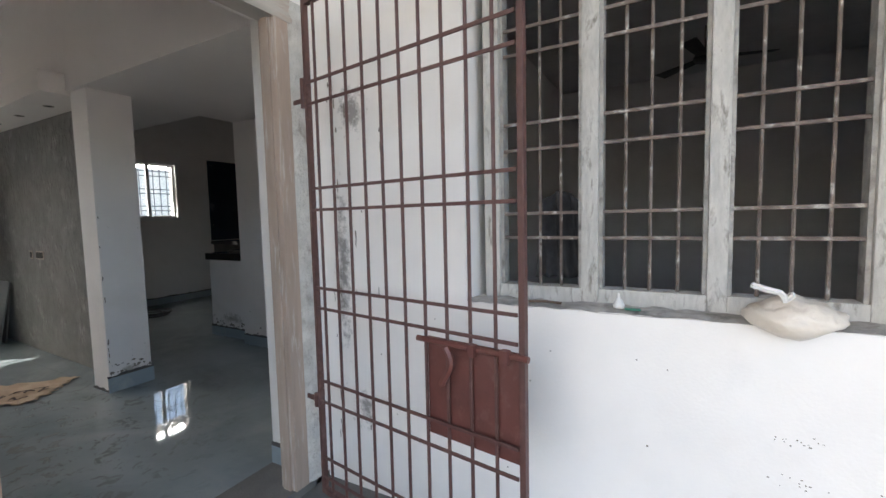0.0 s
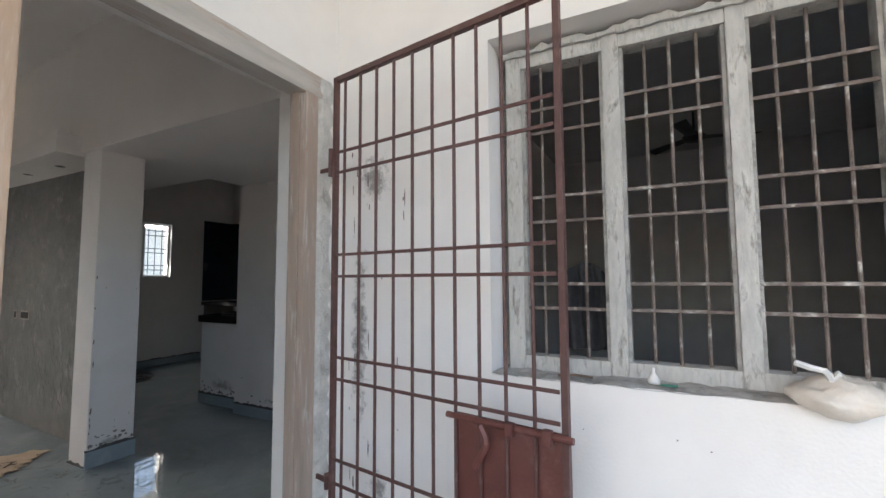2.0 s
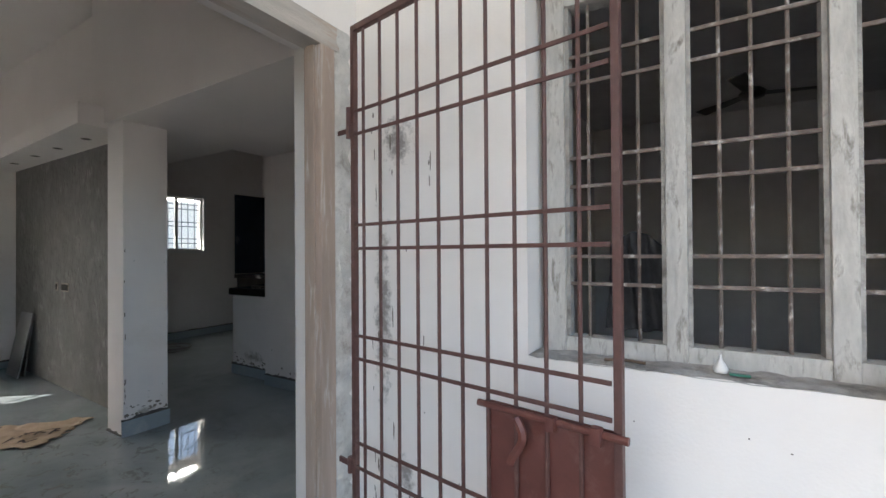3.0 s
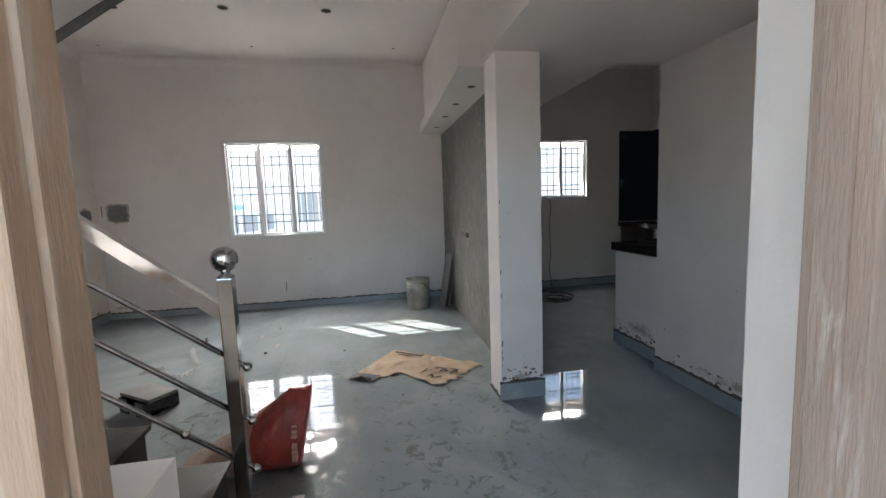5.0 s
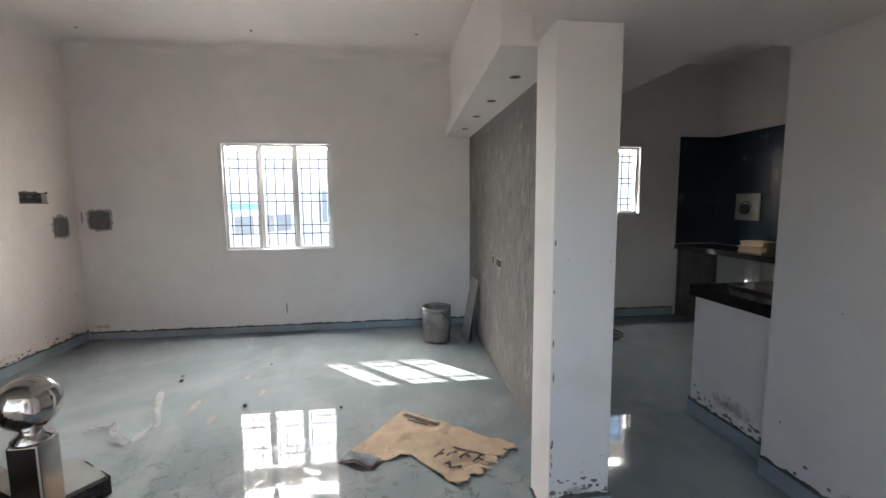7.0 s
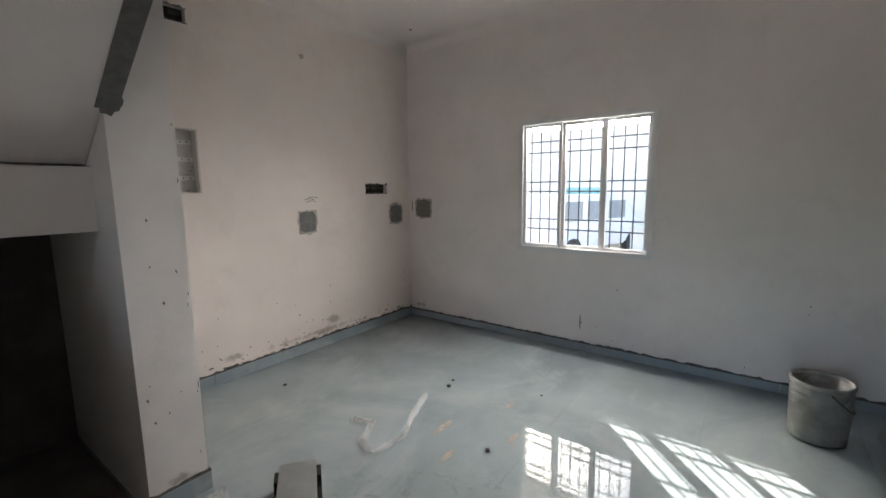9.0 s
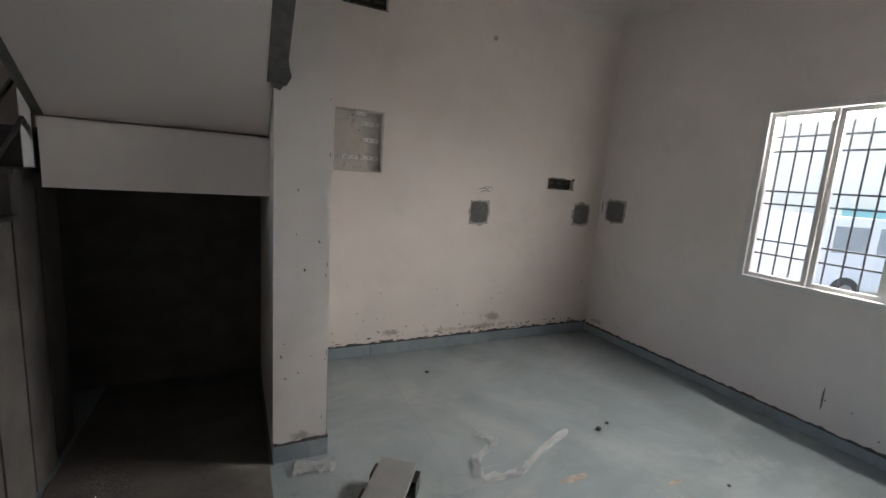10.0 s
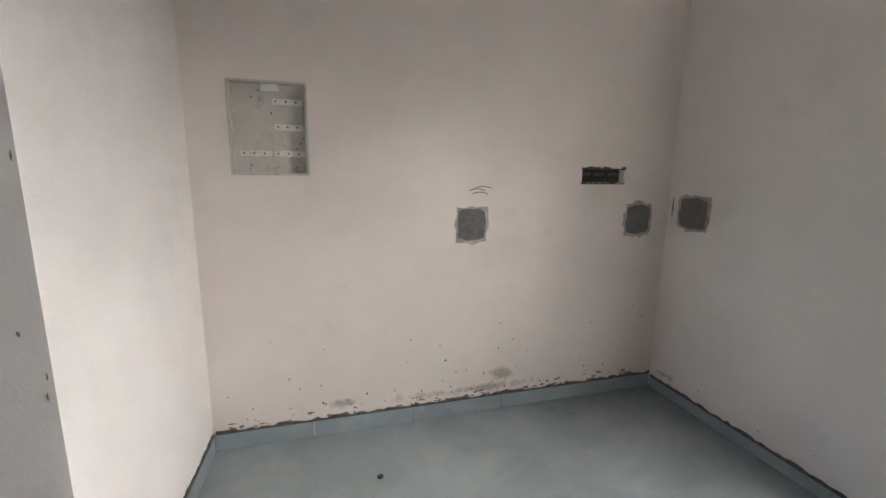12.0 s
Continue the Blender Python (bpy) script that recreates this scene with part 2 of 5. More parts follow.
def floor_mat():
    m = bpy.data.materials.new("polished_blue_grey_tile")
    m.use_nodes = True
    nt = m.node_tree
    N, L = nt.nodes, nt.links
    b = N["Principled BSDF"]
    g = N.new("ShaderNodeNewGeometry")
    oi = N.new("ShaderNodeObjectInfo")

    def noise(scale, detail, rough, dist=0.0):
        n = N.new("ShaderNodeTexNoise")
        n.inputs["Scale"].default_value, n.inputs["Detail"].default_value, n.inputs["Roughness"].default_value, n.inputs["Distortion"].default_value = scale, detail, rough, dist
        L.new(g.outputs["Position"], n.inputs["Vector"])
        return n

    def ramp(n, a, c, ca, cc):
        r = N.new("ShaderNodeValToRGB")
        r.color_ramp.elements[0].position, r.color_ramp.elements[1].position = a, c
        r.color_ramp.elements[0].color, r.color_ramp.elements[1].color = (*ca, 1), (*cc, 1)
        L.new(n.outputs["Fac"], r.inputs["Fac"])
        return r

    def mix(f, a, c):
        x = N.new("ShaderNodeMix"); x.data_type = "RGBA"
        L.new(f, x.inputs[0]); L.new(a, x.inputs[6])
        x.inputs[7].default_value = (*c, 1)
        return x.outputs[2]

    base = ramp(noise(1.3, 5, 0.55, 0.5), 0.35, 0.65, (0.208, 0.242, 0.257), (0.272, 0.308, 0.322))
    dust = ramp(noise(1.1, 9, 0.68, 1.2), 0.48, 0.64, (0, 0, 0), (0.7, 0.7, 0.7))
    mud = ramp(noise(10.0, 8, 0.72, 0.9), 0.55, 0.60, (0, 0, 0), (0.9, 0.9, 0.9))
    # scuffed mud lies round the foot of the stairs, where people walk in
    sep = N.new("ShaderNodeVectorMath"); sep.operation = "DISTANCE"
    L.new(g.outputs["Position"], sep.inputs[0]); sep.inputs[1].default_value = (-3.1, 0.45, 0)
    zone = N.new("ShaderNodeMapRange")
    zone.inputs["From Min"].default_value, zone.inputs["From Max"].default_value, zone.inputs["To Min"].default_value, zone.inputs["To Max"].default_value = 0.5, 1.8, 0.85, 0.0
    L.new(sep.outputs["Value"], zone.inputs["Value"])
    zm = N.new("ShaderNodeMath"); zm.operation = "MULTIPLY"
    L.new(mud.outputs["Color"], zm.inputs[0]); L.new(zone.outputs[0], zm.inputs[1])
    c = mix(dust.outputs["Color"], base.outputs["Color"], (0.315, 0.345, 0.352))
    c = mix(zm.outputs[0], c, (0.06, 0.055, 0.048))
    hs = N.new("ShaderNodeHueSaturation")
    mr = N.new("ShaderNodeMapRange"); mr.inputs["To Min"].default_value, mr.inputs["To Max"].default_value = 0.985, 1.015
    L.new(oi.outputs["Random"], mr.inputs["Value"]); L.new(mr.outputs[0], hs.inputs["Value"]); L.new(c, hs.inputs["Color"])
    L.new(hs.outputs[0], b.inputs["Base Color"])
    r1 = N.new("ShaderNodeMapRange"); r1.inputs["To Min"].default_value, r1.inputs["To Max"].default_value = 0.012, 0.06
    L.new(dust.outputs["Color"], r1.inputs["Value"])
    r2 = N.new("ShaderNodeMath"); r2.operation = "MULTIPLY_ADD"
    L.new(zm.outputs[0], r2.inputs[0]); r2.inputs[1].default_value = 0.45; L.new(r1.outputs[0], r2.inputs[2])
    L.new(r2.outputs[0], b.inputs["Roughness"])
    bp = N.new("ShaderNodeBump"); bp.inputs["Strength"].default_value = 0.02; bp.inputs["Distance"].default_value = 0.02
    L.new(noise(3.0, 2, 0.5).outputs["Fac"], bp.inputs["Height"]); L.new(bp.outputs[0], b.inputs["Normal"])
    sp = N.new("ShaderNodeMapRange"); sp.inputs["To Min"].default_value, sp.inputs["To Max"].default_value = 0.6, 0.08
    L.new(zm.outputs[0], sp.inputs["Value"]); L.new(sp.outputs[0], b.inputs["Specular IOR Level"])
    return m


M_FLOOR = floor_mat()


# ---- mesh helpers ----
def bx(bm, x0, x1, y0, y1, z0, z1, bev=0.0):
    v = [bm.verts.new(p) for p in ((x0, y0, z0), (x1, y0, z0), (x1, y1, z0), (x0, y1, z0), (x0, y0, z1), (x1, y0, z1), (x1, y1, z1), (x0, y1, z1))]
    f = [bm.faces.new([v[i] for i in q]) for q in ((3, 2, 1, 0), (4, 5, 6, 7), (0, 1, 5, 4), (1, 2, 6, 5), (2, 3, 7, 6), (3, 0, 4, 7))]
    if bev:
        ed = {e for q in f for e in q.edges}
        bmesh.ops.bevel(bm, geom=list(ed), offset=bev, segments=2, affect="EDGES", profile=0.7)
    return bm


def box(*a, bev=0.0):
    return bx(bmesh.new(), *a, bev=bev)


def cyl(bm, p0, p1, r, seg=10, r2=None):
    p0, p1 = Vector(p0), Vector(p1)
    d = p1 - p0
    q = d.to_track_quat("Z", "Y").to_matrix().to_4x4()
    bmesh.ops.create_cone(bm, cap_ends=True, segments=seg, radius1=r, radius2=r if r2 is None else r2, depth=d.length, matrix=Matrix.Translation((p0 + p1) / 2) @ q)
    return bm


def ball(bm, c, r, u=20, v=12):
    bmesh.ops.create_uvsphere(bm, u_segments=u, v_segments=v, radius=r, matrix=Matrix.Translation(c))
    return bm


def lathe(bm, c, prof, seg=28):
    """Turns (radius, height) pairs about the upright line through c."""
    rings = [[bm.verts.new((c[0] + r * math.cos(2 * math.pi * i / seg), c[1] + r * math.sin(2 * math.pi * i / seg), c[2] + z)) for i in range(seg)] for r, z in prof]
    for a, b in zip(rings, rings[1:]):
        for i in range(seg):
            bm.faces.new((a[i], a[(i + 1) % seg], b[(i + 1) % seg], b[i]))
    return bm


def tube(pts, r, seg=6):
    bm = bmesh.new()
    rings = []
    pts = [Vector(p) for p in pts]
    for i, p in enumerate(pts):
        d = (pts[min(i + 1, len(pts) - 1)] - pts[max(i - 1, 0)]).normalized()
        u = d.orthogonal().normalized() if not rings else (last - d * last.dot(d)).normalized()
        last = u
        w = d.cross(u)
        rings.append([bm.verts.new(p + r * (math.cos(2 * math.pi * k / seg) * u + math.sin(2 * math.pi * k / seg) * w)) for k in range(seg)])
    for a, b in zip(rings, rings[1:]):
        for k in range(seg):
            bm.faces.new((a[k], a[(k + 1) % seg], b[(k + 1) % seg], b[k]))
    bm.faces.new(rings[0][::-1]); bm.faces.new(rings[-1])
    return bm


def part(name, bm, material, parent=None, label="", smooth=False):
    me = bpy.data.meshes.new(name)
    bmesh.ops.recalc_face_normals(bm, faces=bm.faces)
    bm.to_mesh(me)
    bm.free()
    me.materials.append(material)
    if smooth:
        for p in me.polygons:
            p.use_smooth = True
    ob = new(name, me)
    if parent is not None:
        ob.parent = parent
        ob.matrix_parent_inverse = Matrix.Translation(parent.matrix_world.translation).inverted() if parent.type == "EMPTY" else Matrix()
    if label:
        tagged(ob, label)
    return ob


def thing(name, at, label, category, group="", kind=""):
    ob = new(name)
    ob.location = at
    ob.matrix_world = Matrix.Translation(at)
    return tagged(ob, label, category, group, kind)


def structure(name, bm, material, label, category, smooth=False):
    return tagged(part(name, bm, material, smooth=smooth), label, category, kind="structure")


def cells(bm, axis, c0, c1, a0, a1, z0, z1, holes):
    """A wall slab across c0..c1 and along a0..a1, with openings (a0, a1, z0, z1) right through."""
    A = sorted({a0, a1, *(v for h in holes for v in h[:2])})
    for s, e in zip(A, A[1:]):
        m = (s + e) / 2
        cut = sorted((h[2], h[3]) for h in holes if h[0] < m < h[1])
        z = z0
        for lo, hi in cut + [(z1, z1)]:
            if lo > z + 1e-6:
                bx(bm, *((c0, c1, s, e) if axis == "x" else (s, e, c0, c1)), z, lo)
            z = hi
    return bm


def hexa(bm, p):
    v = [bm.verts.new(q) for q in p]
    for q in ((3, 2, 1, 0), (4, 5, 6, 7), (0, 1, 5, 4), (1, 2, 6, 5), (2, 3, 7, 6), (3, 0, 4, 7)):
        bm.faces.new([v[i] for i in q])
    return bm


def ragged(bm, plane, at, u0, u1, v0, v1, rng, depth=0.004, steps=None, amp=0.5, both=False, sign=1):
    """A thin strip with an uneven upper edge on an upright plane: u runs along it, v is height; sign: the way it stands out."""
    n = steps or max(6, int((u1 - u0) / 0.03))
    prev = None
    for i in range(n + 1):
        u = u0 + (u1 - u0) * i / n
        t = v0 + (v1 - v0) * (1 - amp * rng.random())
        b = v0 + (v1 - v0) * amp * 0.4 * rng.random() if both else v0
        pt = lambda w, v: (at + sign * w, u, v) if plane == "x" else (u, at + sign * w, v)
        cur = [bm.verts.new(pt(0, b)), bm.verts.new(pt(depth, b)), bm.verts.new(pt(depth, t)), bm.verts.new(pt(0, t))]
        if prev:
            for k in range(4):
                bm.faces.new((prev[k], prev[(k + 1) % 4], cur[(k + 1) % 4], cur[k]))
        prev = cur
    return bm


def blot(bm, plane, at, u, v, ru, rv, rng, sign=1, depth=0.004, n=18, square=0.0, jag=0.24):
    """A thin irregular patch on an upright plane."""
    pt = lambda w, a, b: (at + sign * w, a, b) if plane == "x" else ((a, at + sign * w, b) if plane == "y" else (a, b, at + sign * w))
    ring = []
    for i in range(n):
        t = 2 * math.pi * i / n
        c, s = math.cos(t), math.sin(t)
        k = 1 / max(abs(c), abs(s)) if square else 1
        k = (1 + square * (k - 1)) * (1.0 - jag / 2 + jag * rng.random())
        ring.append((u + ru * c * k, v + rv * s * k))
    lo = [bm.verts.new(pt(0, *p)) for p in ring]
    hi = [bm.verts.new(pt(depth, *p)) for p in ring]
    for i in range(n):
        bm.faces.new((lo[i], lo[(i + 1) % n], hi[(i + 1) % n], hi[i]))
    bm.faces.new(hi)
    return bm


RNG = random.Random(7)
H = 3.15
XW, YS, XE, YN = -6.675, -2.39, -1.54, 5.08
XP = -1.245
YP = 1.60

# ---- structure ----
ground = bmesh.new()
bmesh.ops.create_grid(ground, x_segments=40, y_segments=40, size=1500)
for v in ground.verts:
    v.co.z = -0.45
structure("ground", ground, M_SOIL, "dry pale earth ground outside the house", "ground")
structure("floor_base", box(XW - 0.23, XE, YS - 0.23, YN + 0.23, -0.44, -0.012), M_PORCHFLOOR, "cement bed under the floor tiles", "floor")
structure("porch_floor", box(XP, 3.4, -3.2, YP + 0.23, -0.44, -0.04), M_PORCHFLOOR, "rough grey cement porch floor", "floor")
structure("door_sill", box(XE, XP, 0.455, 1.508, -0.44, 0.004), M_PORCHFLOOR, "worn cement door threshold", "threshold")

W1 = (-0.935, 0.285, 0.93, 2.165)
W2 = (3.21, 4.05, 1.295, 2.17)
structure("wall_west", cells(bmesh.new(), "x", XW - 0.23, XW, YS - 0.23, YN + 0.23, -0.44, 3.3, [W1, W2]), M_HALLW, "pale painted plaster wall with two barred windows", "wall")
DB = (-4.297, -3.917, 1.528, 1.997)
HOLES_S = [(-6.285, -5.965, 1.50, 1.59), (-4.29, -3.95, 2.735, 2.83), DB]
structure("wall_south", cells(bmesh.new(), "y", YS - 0.07, YS, XW, XP, -0.012, 3.3, HOLES_S), M_HALL, "cream painted plaster wall with electrical recesses", "wall")
structure("wall_south_core", box(XW, XP, YS - 0.23, YS - 0.07, -0.44, 3.3), M_CEMENT, "grey masonry core behind the cream plaster", "wall")
structure("wall_east", cells(bmesh.new(), "x", XE, XP, YS, 6.6, -0.012, 4.0, [(-0.85, 0.42, 0.90, 2.20), (0.42, 1.508, -0.012, 2.20)]), M_PORCH, "white plaster wall with doorway and side window", "wall")
structure("wall_porch_north", cells(bmesh.new(), "y", YP, YP + 0.23, XP, 3.4, -0.44, 4.0, [(-0.465, 0.865, 0.905, 2.24)]), M_PORCH, "white limewashed porch wall with barred window", "wall")
structure("wall_kitchen_north", box(XW, XE, YN, YN + 0.23, -0.012, 3.3), M_HALLW, "pale painted kitchen wall", "wall")
structure("wall_passage", box(-3.575, XE, 2.85, 3.08, -0.012, 3.3), M_HALLW, "pale passage wall with chased holes", "wall")
structure("wall_stair", hexa(bmesh.new(), [(-3.725, YS, -0.012), (-3.405, YS, -0.012), (-3.405, -1.21, -0.012), (-3.672, -1.21, -0.012), (-3.725, YS, H), (-3.405, YS, H), (-3.405, -1.21, H), (-3.672, -1.21, H)]), M_HALLW, "pale painted stub wall beside the stairs", "wall")
structure("pillar", box(-3.62, -3.385, 1.58, 1.87, -0.012, 2.205, bev=0.006), M_HALLW, "white painted square pillar", "pillar")
tvw = hexa(bmesh.new(), [(XW, 1.86, -0.012), (-3.622, 1.7644, -0.012), (-3.622, 1.868, -0.012), (XW, 2.02, -0.012), (XW, 1.86, 2.30), (-3.622, 1.7644, 2.20), (-3.622, 1.868, 2.20), (XW, 2.02, 2.30)])
tv_wall = structure("wall_feature", tvw, M_TVW, "raw grey cement wall combed with wavy ridges", "wall")
low = bmesh.new()
bx(low, XW, -3.80, 1.64, 2.50, 2.30, H)
bx(low, XW, -3.80, 2.03, 2.50, 2.205, 2.30)
bx(low, -3.80, -3.55, 1.55, 2.50, 2.205, H)
bx(low, -3.55, XE, 1.55, 2.85, 2.205, H)
structure("ceiling_low", low, M_CEIL, "lowered white ceiling over the passage", "ceiling")
sof = bmesh.new()
hexa(sof, [(-3.805, 1.412, 2.178), (-3.622, 1.402, 2.175), (-3.622, 1.79, 2.175), (-3.805, 1.80, 2.178), (-3.805, 1.412, 2.324), (-3.622, 1.402, 2.322), (-3.622, 1.79, 2.322), (-3.805, 1.80, 2.324)])
bx(sof, -3.622, -3.60, 1.40, 1.578, 2.175, 2.322)
hexa(sof, [(XW, 1.575, 2.225), (-3.805, 1.412, 2.178), (-3.805, 1.80, 2.178), (XW, 1.90, 2.225), (XW, 1.575, 2.345), (-3.805, 1.412, 2.324), (-3.805, 1.80, 2.324), (XW, 1.90, 2.345)])
structure("ceiling_soffit", sof, M_CEIL, "boxed white soffit with small light holes", "soffit")
ceil = bmesh.new()
bx(ceil, XW, -3.405, YS, YN, H, 3.3)
bx(ceil, -3.405, XE, 0.62, YN, H, 3.3)
structure("ceiling", ceil, M_CEIL, "cream painted plaster ceiling with light holes", "ceiling")
# plaster cove where walls meet the ceiling
cove = bmesh.new()
R = 0.09
for (ax, at, s0, s1, sg) in (("x", XW, YS, 1.55, 1), ("y", YS, XW, -3.707, 1)):
    prev = None
    for k in range(6):
        a = math.pi / 2 * k / 5
        o, z = R * (1 - math.sin(a)), H - R * (1 - math.cos(a))
        cur = [bm_v for bm_v in (cove.verts.new((at + o, s0, z) if ax == "x" else (s0, at + o, z)), cove.verts.new((at + o, s1, z) if ax == "x" else (s1, at + o, z)))]
        if prev:
            cove.faces.new((prev[0], prev[1], cur[1], cur[0]))
        prev = cur
structure("trim_cove", cove, M_CEIL, "rounded plaster cove under the ceiling", "trim", smooth=True)
# stairwell above the flight
well = bmesh.new()
bx(well, -3.505, -3.405, YS, 0.62, 3.3, 5.6)
bx(well, -3.505, XE, 0.62, 0.72, 3.3, 5.6)
bx(well, XE, XP, 0.62, 0.72, 4.0, 5.6)
bx(well, XE, XP, YS, 0.62, 4.0, 5.6)
bx(well, -3.505, XP, YS - 0.1, YS, 3.3, 5.6)
bx(well, -3.505, XP, YS - 0.1, 0.72, 5.6, 5.7)
structure("wall_stairwell", well, M_HALLW, "plastered stairwell shaft above the stairs", "wall")
structure("ceiling_porch", box(XP, 3.4, -3.2, YP, 3.75, 4.0), M_PORCH, "white porch ceiling slab", "ceiling")
# room behind the porch window
rm = bmesh.new()
# the opening in this east wall is unseen, added to let sky light in
cells(rm, "x", 3.2, 3.4, YP + 0.23, 6.6, -0.44, 3.3, [(2.5, 3.2, 0.95, 2.1)])
bx(rm, XP, 3.4, 6.6, 6.8, -0.44, 3.3)
structure("wall_side_room", rm, M_DUSKROOM, "dull unlit walls of the side room", "wall")
structure("ceiling_side_room", box(XP, 3.4, YP + 0.23, 6.6, 3.0, 3.3), M_DUSKROOM, "dull ceiling of the side room", "ceiling")
structure("floor_side_room", box(XP, 3.4, YP + 0.23, 6.6, -0.44, -0.01), M_PORCHFLOOR, "grey cement floor of the side room", "floor")
structure("sunshade", box(XW - 0.855, XW - 0.23, -2.3, 0.75, 2.20, 2.29), M_PORCH, "concrete sunshade slab over the window", "sunshade")
structure("sunshade_kitchen", box(XW - 0.80, XW - 0.23, 2.9, 4.4, 2.20, 2.29), M_PORCH, "concrete sunshade slab over the kitchen window", "sunshade")
# counter half wall
structure("wall_counter", box(-4.24, -3.575, 2.945, 3.08, -0.012, 0.83), M_HALLW, "stained half wall under the kitchen counter", "wall")
under = structure("wall_understair", box(-3.404, XE, YS, YS + 0.005, 0, 1.47), M_DARKCEM_SHADE, "dark unpainted cement wall under the landing", "wall")
# dark sheet over the tiles: the stairs' shade put into the floor colour
structure("floor_shade_understair", box(-3.39, -2.46, YS + 0.006, -0.95, 0.001, 0.006), M_DARKCEM_SHADE, "dark floor sheet under the stairs, mostly painted shade", "floor")


# ---- skirting ----
def skirting(name, axis, at, a0, a1, sgn, h=0.095, t=0.012, step=0.6):
    ob = thing(name, ((at, a0, 0) if axis == "x" else (a0, at, 0)), "blue-grey glazed skirting tiles along the wall", "skirting", kind="structure")
    a = a0
    while a < a1 - 0.01:
        b = min(a + step, a1)
        c0, c1 = sorted((at, at + sgn * t))
        lo, hi = a + 0.0012, b - 0.0012
        part("tile", box(*((c0, c1, lo, hi) if axis == "x" else (lo, hi, c0, c1)), 0.0, h, bev=0.0015), M_SKIRT, ob)
        a = b
    m = bmesh.new()
    ragged(m, axis, at, a0, a1, h, h + 0.024, RNG, depth=t * 0.8, amp=0.75, sign=sgn)
    part("mortar", m, M_MORTAR, ob, "dark rough mortar line")
    return ob


skirting("baseboard_west", "x", XW, YS + 0.013, 1.85, 1, h=0.07)
skirting("baseboard_south", "y", YS, XW + 0.013, -3.738, 1)
stub_skirt = skirting("baseboard_stub_side", "x", -3.7245, YS + 0.013, -1.21, -1)
stub_skirt.matrix_world = Matrix.Translation(stub_skirt.location) @ Matrix.Rotation(-math.atan2(0.053, 1.18), 4, "Z")
skirting("baseboard_stub_end", "y", -1.21, -3.684, -3.405, 1)
skirting("baseboard_pillar_front", "x", -3.385, 1.568, 1.882, 1, h=0.11)
skirting("baseboard_pillar_side", "y", 1.58, -3.62, -3.386, -1, h=0.004)
skirting("baseboard_passage", "y", 2.85, -3.575, XE, -1)
skirting("baseboard_counter", "y", 2.945, -4.252, -3.576, -1)
skirting("baseboard_counter_end", "x", -4.24, 2.945, 3.08, -1)
skirting("baseboard_kitchen", "x", XW, 2.02, 4.55, 1)
skirting("baseboard_jamb", "y", 1.508, XE, -1.33, -1)


# ---- windows ----
def sliding_window(name, w, panes, x0, label):
    y0, y1, z0, z1 = w
    ob = thing(name, (x0, (y0 + y1) / 2, z0), label, "window", kind="structure")
    f = bmesh.new()
    t = 0.045
    bx(f, x0 - 0.09, x0 + 0.012, y0 - 0.012, y0 + t - 0.012, z0 - 0.012, z1 + 0.012)
    bx(f, x0 - 0.09, x0 + 0.012, y1 - t + 0.012, y1 + 0.012, z0 - 0.012, z1 + 0.012)
    bx(f, x0 - 0.09, x0 + 0.012, y0 + t - 0.012, y1 - t + 0.012, z0 - 0.012, z0 + t - 0.012)
    bx(f, x0 - 0.09, x0 + 0.012, y0 + t - 0.012, y1 - t + 0.012, z1 - t + 0.012, z1 + 0.012)
    frame_ob = part("window_frame", f, M_UPVC, ob, "grey-white aluminium frame")
    n = panes
    ww = (y1 - y0 - 0.066) / n
    for i in range(n):
        a, b = y0 + 0.033 + i * ww, y0 + 0.033 + (i + 1) * ww
        s = bmesh.new()
        xo = x0 - 0.035 - 0.022 * (i % 2)
        q = 0.028
        bx(s, xo - 0.012, xo + 0.022, a, a + q, z0 + 0.034, z1 - 0.034)
        bx(s, xo - 0.012, xo + 0.022, b - q, b, z0 + 0.034, z1 - 0.034)
        bx(s, xo, xo + 0.02, a + q, b - q, z0 + 0.034, z0 + 0.034 + q)
        bx(s, xo, xo + 0.02, a + q, b - q, z1 - 0.034 - q, z1 - 0.034)
        sash = part("sash", s, M_UPVC, ob)
        p = part("pane", box(xo + 0.008, xo + 0.012, a + q, b - q, z0 + 0.034 + q, z1 - 0.034 - q), M_GLASS, sash)
        p.visible_shadow = False
    xg = x0 - 0.14
    k = 0
    y = y0 + 0.06
    while y < y1 - 0.02:
        part("bar", cyl(bmesh.new(), (xg, y, z0), (xg, y, z1), 0.0062, 8), M_BAR, ob)
        y += 0.098
    hh = z1 - z0
    for fr in (0.16, 0.24, 0.46, 0.535, 0.765, 0.85):
        part("bar", box(xg - 0.010, xg + 0.004, y0, y1, z0 + hh * fr - 0.006, z0 + hh * fr + 0.006), M_BAR, ob)
    return ob


sliding_window("window_1", W1, 3, XW, "three-panel sliding window with iron grille")
sliding_window("window_2", W2, 2, XW, "two-panel kitchen sliding window with iron grille")


